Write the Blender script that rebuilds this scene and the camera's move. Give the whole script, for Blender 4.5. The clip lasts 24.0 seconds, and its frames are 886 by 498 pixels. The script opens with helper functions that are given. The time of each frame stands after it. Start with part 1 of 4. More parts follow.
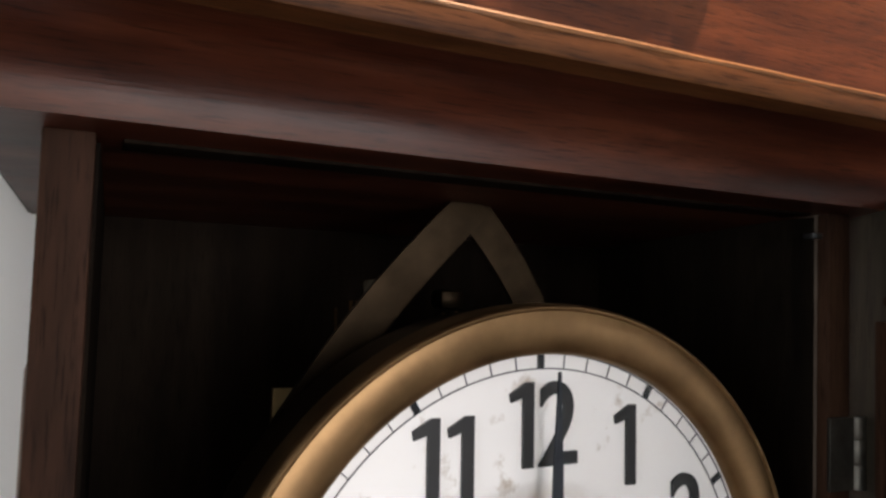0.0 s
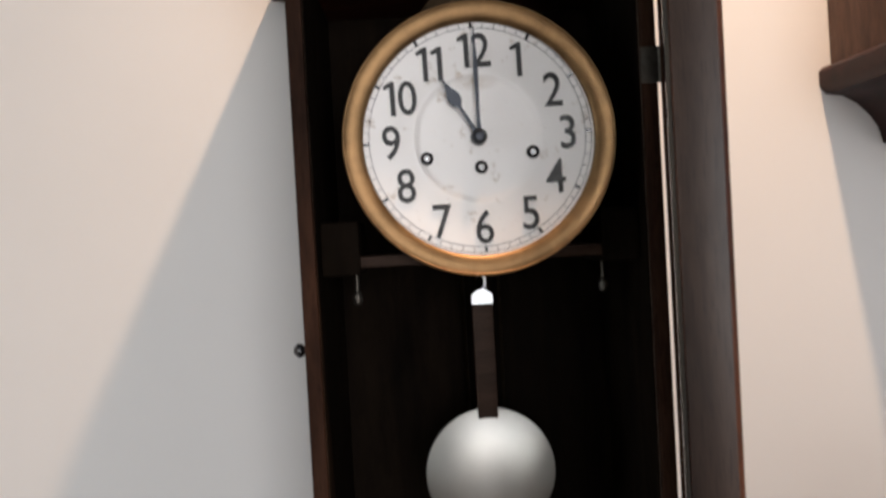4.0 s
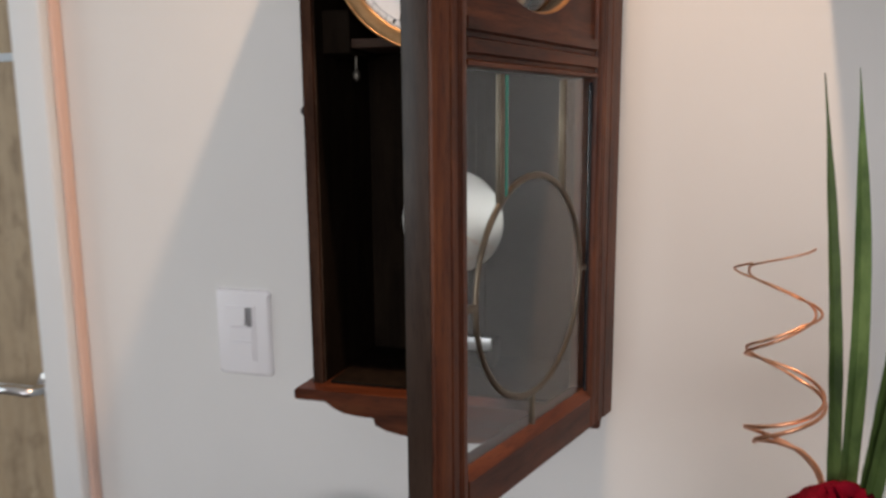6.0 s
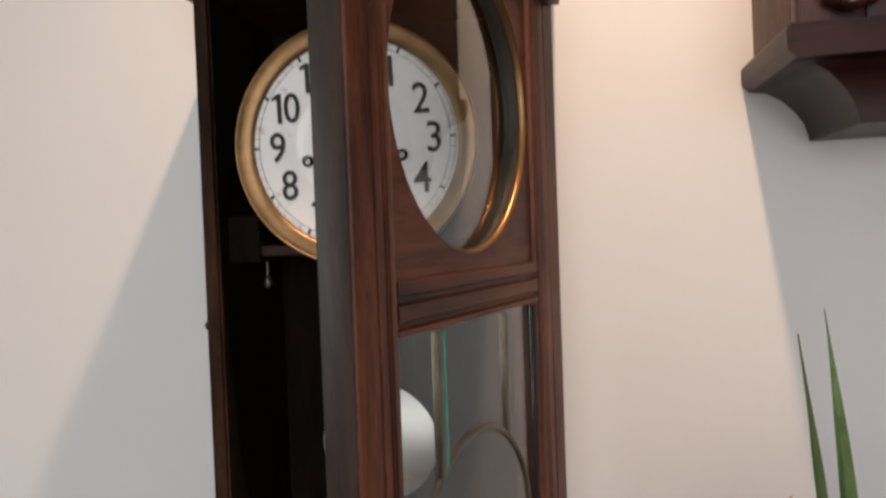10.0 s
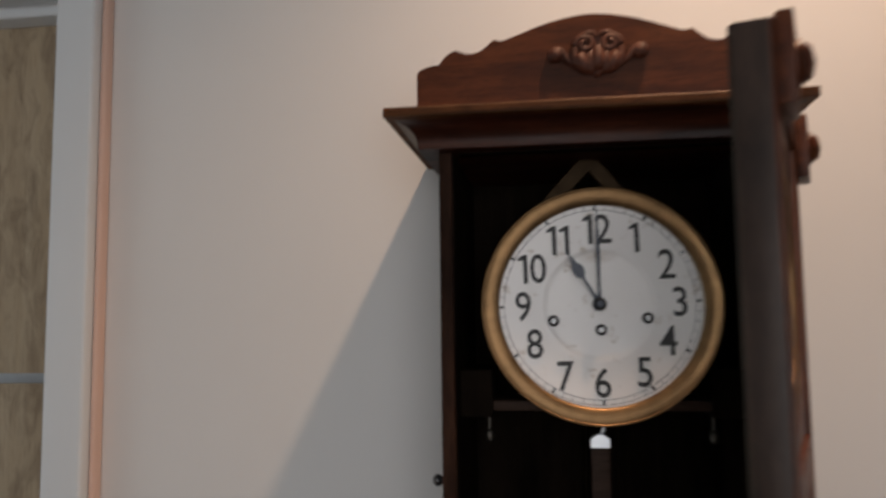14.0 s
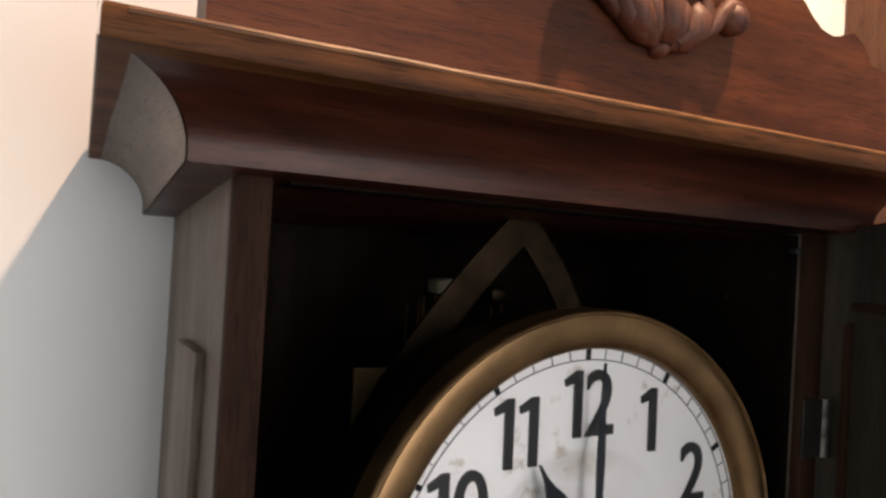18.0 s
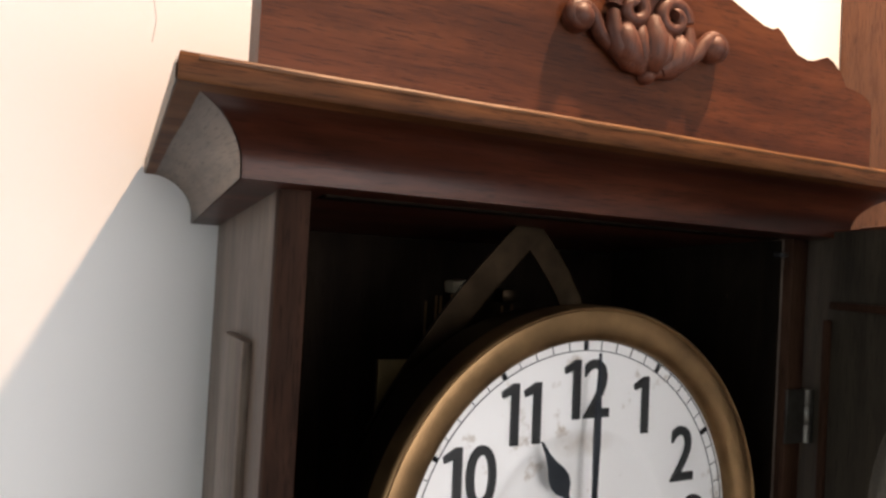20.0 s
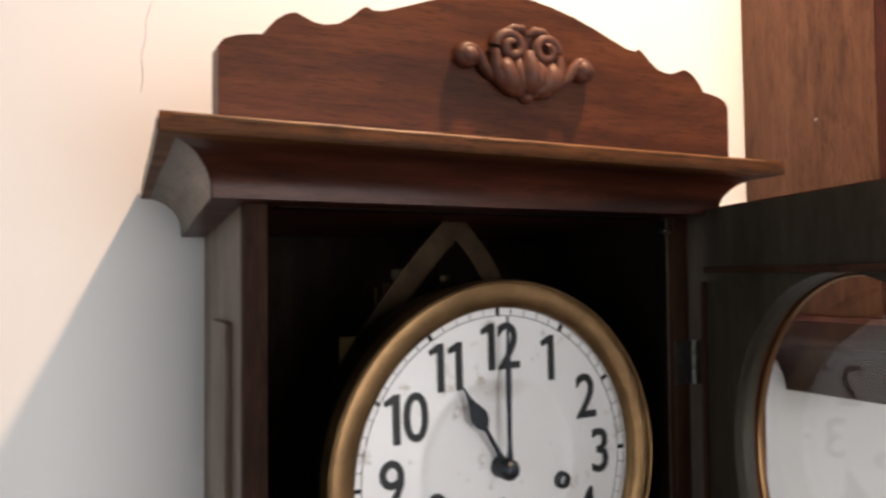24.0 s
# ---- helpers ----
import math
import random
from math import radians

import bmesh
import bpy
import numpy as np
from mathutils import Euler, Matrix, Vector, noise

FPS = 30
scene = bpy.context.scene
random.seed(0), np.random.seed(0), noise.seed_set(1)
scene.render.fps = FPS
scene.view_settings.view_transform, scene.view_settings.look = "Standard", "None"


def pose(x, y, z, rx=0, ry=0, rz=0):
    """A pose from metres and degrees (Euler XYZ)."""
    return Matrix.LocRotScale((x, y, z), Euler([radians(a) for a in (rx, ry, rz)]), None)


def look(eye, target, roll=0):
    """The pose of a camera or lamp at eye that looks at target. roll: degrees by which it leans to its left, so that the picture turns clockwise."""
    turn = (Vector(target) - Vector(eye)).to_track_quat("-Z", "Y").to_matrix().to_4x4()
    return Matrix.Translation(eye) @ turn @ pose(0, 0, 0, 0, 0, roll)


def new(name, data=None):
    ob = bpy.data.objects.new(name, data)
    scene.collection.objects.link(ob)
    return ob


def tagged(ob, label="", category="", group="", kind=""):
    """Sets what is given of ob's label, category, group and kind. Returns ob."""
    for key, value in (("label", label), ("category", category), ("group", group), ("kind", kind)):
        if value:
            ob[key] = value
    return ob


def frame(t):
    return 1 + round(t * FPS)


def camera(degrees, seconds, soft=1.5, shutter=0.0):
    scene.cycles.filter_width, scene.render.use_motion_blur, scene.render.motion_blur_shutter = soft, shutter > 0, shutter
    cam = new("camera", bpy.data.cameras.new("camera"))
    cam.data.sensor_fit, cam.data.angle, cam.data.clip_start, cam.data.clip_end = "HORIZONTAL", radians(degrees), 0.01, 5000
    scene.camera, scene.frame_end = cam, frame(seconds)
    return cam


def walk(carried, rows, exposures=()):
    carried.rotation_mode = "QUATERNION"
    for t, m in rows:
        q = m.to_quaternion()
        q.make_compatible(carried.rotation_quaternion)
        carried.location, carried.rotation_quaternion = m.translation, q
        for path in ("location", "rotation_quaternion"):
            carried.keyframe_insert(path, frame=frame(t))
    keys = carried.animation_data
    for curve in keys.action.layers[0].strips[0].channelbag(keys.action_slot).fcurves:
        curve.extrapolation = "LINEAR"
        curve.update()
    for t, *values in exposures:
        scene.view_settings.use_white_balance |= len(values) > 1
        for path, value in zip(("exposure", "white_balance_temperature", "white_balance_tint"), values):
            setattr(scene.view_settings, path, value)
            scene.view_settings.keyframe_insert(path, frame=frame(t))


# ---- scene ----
cam = camera(59.8, 24.0, soft=2.6, shutter=0.5)
PATH = [
    (0, (-0.135, -0.205, 1.707), (0.729, 1.595, 1.822), 1.9),
    (0.5, (-0.133, -0.209, 1.713), (0.695, 1.611, 1.77), 2.5),
    (1, (-0.141, -0.203, 1.707), (0.728, 1.596, 1.806), 2.0),
    (1.5, (-0.155, -0.25, 1.718), (0.578, 1.606, 1.856), 0.6),
    (2, (-0.131, -0.333, 1.686), (0.407, 1.581, 1.899), -0.3),
    (2.2, (-0.112, -0.362, 1.675), (0.327, 1.582, 1.843), 0.0),
    (2.5, (-0.081, -0.411, 1.659), (0.218, 1.562, 1.801), 0.4),
    (3, (-0.053, -0.48, 1.612), (0.023, 1.518, 1.602), -1.7),
    (3.5, (-0.056, -0.544, 1.567), (0.021, 1.455, 1.57), -3.2),
    (5.5, (0.081, -0.704, 1.437), (-0.052, 1.27, 1.15), -1.8),
    (6, (0.218, -0.73, 1.428), (-0.335, 1.164, 1.101), -0.5),
    (6.5, (0.301, -0.761, 1.423), (-0.394, 1.077, 1.05), -1.9),
    (7, (0.317, -0.778, 1.413), (-0.383, 1.051, 1.003), -1.2),
    (7.5, (0.306, -0.776, 1.449), (-0.322, 1.095, 1.124), -1.1),
    (8, (0.248, -0.782, 1.471), (-0.206, 1.143, 1.172), -2.2),
    (8.5, (0.186, -0.762, 1.471), (-0.056, 1.206, 1.206), -0.8),
    (9, (0.168, -0.685, 1.475), (-0.112, 1.278, 1.218), -0.9),
    (9.5, (0.181, -0.646, 1.503), (-0.111, 1.323, 1.306), -1.6),
    (10, (0.19, -0.648, 1.523), (-0.156, 1.321, 1.468), -2.1),
    (10.5, (0.193, -0.67, 1.556), (-0.151, 1.3, 1.593), -2.5),
    (11, (0.196, -0.702, 1.582), (-0.128, 1.268, 1.707), -1.6),
    (11.5, (0.174, -0.762, 1.613), (-0.124, 1.203, 1.836), -1.1),
    (13.5, (0.047, -0.833, 1.586), (-0.236, 1.138, 1.782), -0.3),
    (14, (-0.043, -0.703, 1.586), (-0.316, 1.27, 1.774), -0.7),
    (14.5, (-0.111, -0.57, 1.595), (-0.129, 1.43, 1.615), -0.0),
    (15, (-0.138, -0.453, 1.628), (0.166, 1.524, 1.656), -0.1),
    (15.5, (-0.213, -0.362, 1.661), (0.433, 1.529, 1.721), 0.9),
    (16, (-0.242, -0.31, 1.677), (0.692, 1.458, 1.677), 3.2),
    (16.5, (-0.237, -0.268, 1.707), (0.734, 1.481, 1.714), 4.4),
    (17, (-0.214, -0.242, 1.719), (0.71, 1.532, 1.731), 3.7),
    (17.5, (-0.194, -0.24, 1.721), (0.765, 1.516, 1.745), 3.2),
    (18, (-0.2, -0.239, 1.721), (0.758, 1.516, 1.747), 3.3),
    (18.5, (-0.212, -0.254, 1.721), (0.723, 1.514, 1.756), 3.4),
    (20.5, (-0.22, -0.278, 1.718), (0.686, 1.504, 1.771), 3.2),
    (21, (-0.224, -0.28, 1.719), (0.675, 1.506, 1.787), 3.1),
    (21.5, (-0.221, -0.283, 1.72), (0.673, 1.504, 1.797), 2.8),
    (22, (-0.22, -0.293, 1.72), (0.674, 1.494, 1.809), 2.8),
    (22.5, (-0.234, -0.311, 1.721), (0.688, 1.462, 1.801), 2.5),
    (23, (-0.252, -0.346, 1.725), (0.698, 1.411, 1.814), 1.0),
    (23.5, (-0.253, -0.353, 1.717), (0.673, 1.419, 1.776), -0.1),
    (24, (-0.225, -0.375, 1.709), (0.677, 1.409, 1.771), -0.5),
]
EXPOSURES = [(0, 0.30), (1.4, 0.38), (2.2, 0.22), (3.0, -0.1), (3.5, -0.24), (6.0, -0.44), (7.0, -0.52), (9.0, -0.44), (10.0, -0.42), (11.0, -0.68), (11.5, -0.87), (13.5, -1.28), (14.4, -1.3), (15.2, -0.98), (16.0, -0.58), (17.0, -0.36), (18.5, 0.06), (21.0, 0.16), (23.0, 0.12), (24.0, -0.1)]
walk(cam, [(t, look(eye, target, roll)) for t, eye, target, roll in PATH], EXPOSURES)

# ---- world, sun, lamps, exposure ----
scene.view_settings.exposure = 0.0
world = bpy.data.worlds.new("world")
scene.world = world
world.use_nodes = True
wn = world.node_tree.nodes
sky = wn.new("ShaderNodeTexSky")
sky.sky_type = "NISHITA"
sky.sun_disc = False
sky.sun_elevation = radians(40)
sky.sun_rotation = radians(200)
wn["Background"].inputs["Strength"].default_value = 0.12
world.node_tree.links.new(sky.outputs[0], wn["Background"].inputs["Color"])

WALL = 0.147      # front of the long wall (y)
CEIL = 2.62


def lamp(name, kind, m, energy, color, **kw):
    d = bpy.data.lights.new(name, kind)
    d.energy, d.color = energy, color
    if kind == "SPOT":
        d.spot_size, d.spot_blend, d.shadow_soft_size = kw["size"], kw["blend"], kw["radius"]
    if kind == "AREA":
        d.shape, d.size, d.size_y = "RECTANGLE", kw["w"], kw["h"]
    ob = new(name, d)
    ob.matrix_world = m
    return ob


# recessed ceiling downlight between the two clocks
lamp("downlight_lamp", "SPOT", look((0.21, -0.20, CEIL - 0.02), (0.21, -0.19, 0.0)), 98.0, (1.0, 0.648, 0.415),
     size=radians(112), blend=1.0, radius=0.024)
# daylight in the openings of the two windows
lamp("window_daylight_west", "AREA", look((-2.55, -1.35, 1.55), (0.0, -1.0, 1.4)), 15.0, (0.86, 0.945, 0.99), w=1.2, h=1.3)
lamp("window_daylight_south", "AREA", look((0.575, -2.95, 1.62), (0.3, 0.0, 1.5)), 43.0, (0.98, 0.942, 0.955), w=1.83, h=1.45)


# ---- materials ----
def nodes_of(name):
    m = bpy.data.materials.new(name)
    m.use_nodes = True
    nt = m.node_tree
    return m, nt, nt.nodes["Principled BSDF"]


def setv(b, **kw):
    for k, v in kw.items():
        b.inputs[k.replace("_", " ")].default_value = v


def noise_node(nt, coord, scale, detail=4.0, rough=0.55, dist=0.0):
    n = nt.nodes.new("ShaderNodeTexNoise")
    n.inputs["Scale"].default_value = scale
    n.inputs["Detail"].default_value = detail
    n.inputs["Roughness"].default_value = rough
    n.inputs["Distortion"].default_value = dist
    nt.links.new(coord, n.inputs["Vector"])
    return n


def ramp_node(nt, fac, stops):
    r = nt.nodes.new("ShaderNodeValToRGB")
    els = r.color_ramp.elements
    while len(els) < len(stops):
        els.new(0.5)
    for e, (p, c) in zip(els, stops):
        e.position, e.color = p, (*c, 1)
    nt.links.new(fac, r.inputs["Fac"])
    return r


def mapped(nt, scale=(1, 1, 1), rot=(0, 0, 0)):
    tc = nt.nodes.new("ShaderNodeTexCoord")
    mp = nt.nodes.new("ShaderNodeMapping")
    mp.inputs["Scale"].default_value = scale
    mp.inputs["Rotation"].default_value = rot
    nt.links.new(tc.outputs["Object"], mp.inputs["Vector"])
    return mp.outputs["Vector"]


def add_bump(nt, b, height, strength, dist):
    bp = nt.nodes.new("ShaderNodeBump")
    bp.inputs["Strength"].default_value = strength
    bp.inputs["Distance"].default_value = dist
    nt.links.new(height, bp.inputs["Height"])
    nt.links.new(bp.outputs["Normal"], b.inputs["Normal"])


def wood(name, dark, mid, light, axis="z", rough=0.42, coat=0.06, fine=1.0, spec=0.25, pore=0.72):
    """Grained wood: long fibres along one axis, broad figure, pores and small worn spots."""
    m, nt, b = nodes_of(name)
    k = {"x": (5, 55, 55), "y": (55, 5, 55), "z": (55, 55, 5)}[axis]
    kp = {"x": (70, 1300, 1300), "y": (1300, 70, 1300), "z": (1300, 1300, 70)}[axis]
    v = mapped(nt, tuple(a * fine for a in k))
    big = noise_node(nt, v, 1.0, 6, 0.6, 0.6)
    v2 = mapped(nt, tuple(a * fine for a in kp))
    pores = noise_node(nt, v2, 1.0, 3, 0.6)
    col = ramp_node(nt, big.outputs["Fac"], [(0.28, dark), (0.5, mid), (0.74, light)])
    pr = ramp_node(nt, pores.outputs["Fac"], [(0.34, (0.25, 0.2, 0.18)), (0.46, (1, 1, 1))])
    mix = nt.nodes.new("ShaderNodeMix")
    mix.data_type, mix.blend_type = "RGBA", "MULTIPLY"
    mix.inputs["Factor"].default_value = pore
    nt.links.new(col.outputs["Color"], mix.inputs["A"])
    nt.links.new(pr.outputs["Color"], mix.inputs["B"])
    blot = noise_node(nt, mapped(nt, tuple(math.sqrt(a) * 6 for a in k)), 1.0, 5, 0.65, 0.8)
    br = ramp_node(nt, blot.outputs["Fac"], [(0.34, (0.58, 0.55, 0.54)), (0.52, (1, 1, 1)), (0.72, (1.0, 0.97, 0.93))])
    mix2 = nt.nodes.new("ShaderNodeMix")
    mix2.data_type, mix2.blend_type = "RGBA", "MULTIPLY"
    mix2.inputs["Factor"].default_value = 0.8
    nt.links.new(mix.outputs["Result"], mix2.inputs["A"])
    nt.links.new(br.outputs["Color"], mix2.inputs["B"])
    nt.links.new(mix2.outputs["Result"], b.inputs["Base Color"])
    rr = nt.nodes.new("ShaderNodeMapRange")
    rr.inputs["To Min"].default_value = rough - 0.08
    rr.inputs["To Max"].default_value = rough + 0.14
    sm = noise_node(nt, mapped(nt), 22, 4, 0.6)
    nt.links.new(sm.outputs["Fac"], rr.inputs["Value"])
    nt.links.new(rr.outputs["Result"], b.inputs["Roughness"])
    setv(b, Coat_Weight=coat, Coat_Roughness=0.25, Specular_IOR_Level=spec)
    add_bump(nt, b, pores.outputs["Fac"], 0.22, 0.0004)
    return m


def paint(name, color, rough=0.6, scale=60, amount=0.04, bump=0.12):
    m, nt, b = nodes_of(name)
    n = noise_node(nt, mapped(nt), 3.0, 5, 0.6)
    lo = tuple(c * (1 - amount) for c in color)
    hi = tuple(min(1, c * (1 + amount)) for c in color)
    r = ramp_node(nt, n.outputs["Fac"], [(0.3, lo), (0.7, hi)])
    nt.links.new(r.outputs["Color"], b.inputs["Base Color"])
    f = noise_node(nt, mapped(nt), scale, 4, 0.6)
    add_bump(nt, b, f.outputs["Fac"], bump, 0.0008)
    setv(b, Roughness=rough)
    return m


def metal(name, color, rough, var=0.12, scale=40, brushed=None):
    m, nt, b = nodes_of(name)
    n = noise_node(nt, mapped(nt, brushed or (1, 1, 1)), scale, 5, 0.6)
    lo = tuple(c * (1 - 2.2 * var) for c in color)
    r = ramp_node(nt, n.outputs["Fac"], [(0.3, lo), (0.65, color)])
    nt.links.new(r.outputs["Color"], b.inputs["Base Color"])
    rr = nt.nodes.new("ShaderNodeMapRange")
    rr.inputs["To Min"].default_value = rough * 0.75
    rr.inputs["To Max"].default_value = rough * 1.3
    nt.links.new(n.outputs["Fac"], rr.inputs["Value"])
    nt.links.new(rr.outputs["Result"], b.inputs["Roughness"])
    setv(b, Metallic=1.0)
    return m


def glass(name, tint=(0.97, 0.99, 0.98)):
    m, nt, b = nodes_of(name)
    setv(b, Base_Color=(*tint, 1), Roughness=0.0, IOR=1.46, Transmission_Weight=1.0)
    return m


def plain(name, color, rough=0.5, metallic=0.0, scale=30):
    m, nt, b = nodes_of(name)
    n = noise_node(nt, mapped(nt), scale, 4, 0.6)
    r = ramp_node(nt, n.outputs["Fac"], [(0.3, tuple(c * 0.8 for c in color)), (0.7, color)])
    nt.links.new(r.outputs["Color"], b.inputs["Base Color"])
    setv(b, Roughness=rough, Metallic=metallic)
    return m


M_WALL = paint("wall_paint", (0.77, 0.765, 0.755), 0.75, 90, 0.02)
M_CEIL = paint("ceiling_paint", (0.8, 0.8, 0.79), 0.8)
M_TRIM = paint("white_trim_paint", (0.74, 0.77, 0.79), 0.42, 40, 0.02, 0.05)
M_PINK = paint("salmon_edge_strip", (0.74, 0.52, 0.43), 0.45, 40, 0.03, 0.05)
M_FLOOR = wood("floor_wood", (0.07, 0.05, 0.035), (0.11, 0.078, 0.054), (0.15, 0.11, 0.075), "x", 0.4, 0.1)
CW = ((0.026, 0.0060, 0.0024), (0.092, 0.0240, 0.0085), (0.168, 0.055, 0.020))
M_WX = wood("walnut_along_x", *CW, "x")
M_WY = wood("walnut_along_y", *CW, "y")
M_WZ = wood("walnut_along_z", *CW, "z")
M_CREST = wood("crest_walnut", (0.043, 0.0110, 0.0032), (0.086, 0.0230, 0.0062), (0.138, 0.042, 0.0125), "x", 0.42, 0.03, 1.3, 0.18)
# walnut with the shade under the slab put into the colour
M_COVE = wood("shaded_walnut_cove", (0.010, 0.0026, 0.0014), (0.047, 0.0115, 0.0053), (0.104, 0.030, 0.0130), "x", 0.38, 0.07, 1.0, 0.22)
M_ORN = wood("rubbed_walnut_carving", (0.045, 0.014, 0.008), (0.095, 0.031, 0.017), (0.155, 0.060, 0.036), "z", 0.5, 0.0, 1.0, 0.3)
M_EDGE = wood("worn_walnut_edge", (0.048, 0.016, 0.0055), (0.130, 0.050, 0.017), (0.23, 0.105, 0.040), "x", 0.5, 0.0, 1.0, 0.12)
M_ARRIS = wood("rubbed_bare_arris", (0.10, 0.038, 0.013), (0.19, 0.082, 0.029), (0.30, 0.15, 0.06), "x", 0.42, 0.0, 1.6, 0.2)
M_EDGEZ = wood("worn_walnut_post", (0.018, 0.008, 0.0045), (0.038, 0.017, 0.010), (0.065, 0.032, 0.019), "z", 0.65, 0.0, 1.0, 0.1)
# side walnut: window daylight is put into the colour as a grey-brown
M_SIDE = wood("daylit_walnut_side", (0.06, 0.042, 0.032), (0.12, 0.088, 0.068), (0.18, 0.14, 0.11), "z", 0.42)
M_SIDEY = wood("daylit_walnut_return", (0.06, 0.042, 0.032), (0.12, 0.088, 0.068), (0.18, 0.14, 0.11), "y", 0.42)
M_IN2 = wood("dark_brown_board", (0.02, 0.010, 0.006), (0.04, 0.02, 0.012), (0.06, 0.032, 0.02), "x", 0.6, 0.0)
# clock interiors: the shade inside the case is put into this near-black colour
M_IN = wood("shade_darkened_interior", (0.0045, 0.0028, 0.002), (0.010, 0.0065, 0.0042), (0.018, 0.012, 0.008), "z", 0.75, 0.0, 1.0, 0.05)
M_DOORIN = wood("dark_olive_brown_door_lining", (0.018, 0.0145, 0.010), (0.037, 0.030, 0.021), (0.060, 0.049, 0.034), "z", 0.5, 0.0, 1.0, 0.3)
M_MAHO = wood("mahogany", (0.030, 0.0048, 0.003), (0.066, 0.0115, 0.0065), (0.10, 0.021, 0.0115), "z", 0.32, 0.0, 1.0, 0.2)
M_MAHOX = wood("mahogany_base", (0.011, 0.0022, 0.0016), (0.027, 0.0052, 0.0036), (0.048, 0.0098, 0.0065), "x", 0.35, 0.0, 1.0, 0.2)
M_FOOT = wood("glossy_dark_carving", (0.012, 0.003, 0.003), (0.035, 0.008, 0.006), (0.07, 0.016, 0.010), "z", 0.18, 0.2, 1.0, 0.5)
M_TUBE = metal("dull_chime_tube", (0.38, 0.37, 0.35), 0.35, 0.12, 60)
M_STILE_END = wood("dark_worn_stile_end", (0.024, 0.013, 0.009), (0.046, 0.027, 0.019), (0.074, 0.046, 0.035), "z", 0.36, 0.05, 1.0, 0.4)
M_C2SIDE = wood("tan_clock_side", (0.090, 0.036, 0.018), (0.145, 0.062, 0.032), (0.195, 0.094, 0.052), "z", 0.5, 0.1)
M_CHAIR = wood("chair_wood", (0.022, 0.011, 0.008), (0.05, 0.026, 0.018), (0.085, 0.045, 0.03), "x", 0.35, 0.3)
M_DOOR = wood("oak_veneer", (0.36, 0.275, 0.18), (0.43, 0.34, 0.23), (0.49, 0.40, 0.28), "z", 0.5, 0.05, 0.6, 0.25, 0.22)
M_BRASS = metal("aged_brass", (0.32, 0.195, 0.095), 0.42, 0.22, 30)
# movement brass, its colour darkened to hold the shade inside the case
M_STRAP = metal("shade_darkened_brass", (0.034, 0.023, 0.014), 0.42, 0.25, 60)
M_SILVER = metal("brushed_silver_bob", (0.62, 0.62, 0.59), 0.4, 0.08, 14)
M_CHROME = metal("chrome", (0.8, 0.8, 0.82), 0.12, 0.04, 20)
M_BOB2 = metal("polished_nickel_bob", (0.66, 0.66, 0.66), 0.24, 0.1, 18)
M_STEEL = metal("satin_steel_strip", (0.62, 0.66, 0.7), 0.3, 0.05, 20)
M_LEAD = metal("lead_came", (0.20, 0.165, 0.125), 0.36, 0.15, 60)
M_COPPER = metal("copper_wire", (0.80, 0.42, 0.26), 0.4, 0.15, 40)
M_BLACK = plain("black_enamel", (0.012, 0.013, 0.016), 0.16)
M_IRON = metal("blued_steel", (0.05, 0.055, 0.065), 0.35, 0.1, 60)
M_GLASS = glass("clear_glass")
M_GLASS2 = glass("thin_clear_glass")
M_GLASS2.node_tree.nodes["Principled BSDF"].inputs["IOR"].default_value = 1.2
M_PLATE = paint("switch_plastic", (0.88, 0.87, 0.90), 0.3, 30, 0.01, 0.02)
M_GREYP = plain("grey_slider_plastic", (0.30, 0.30, 0.31), 0.4)
M_BRASS2 = metal("dark_brass", (0.30, 0.17, 0.075), 0.36, 0.16, 30)
M_PLATEB = metal("dull_brass_plate", (0.24, 0.175, 0.085), 0.5, 0.16, 30)
M_NUM = plain("black_numeral_enamel", (0.009, 0.010, 0.012), 0.45)
M_HINGE = metal("grey_worn_hinge", (0.17, 0.155, 0.135), 0.5, 0.2, 120)
M_CRACK = plain("crack_shadow", (0.42, 0.40, 0.38), 0.9)
M_GREEN = plain("green_glass_edge", (0.04, 0.26, 0.19), 0.25)
M_FELT = plain("pale_hammer_felt", (0.42, 0.36, 0.25), 0.9)
M_INK = plain("grey_print", (0.10, 0.10, 0.11), 0.5)


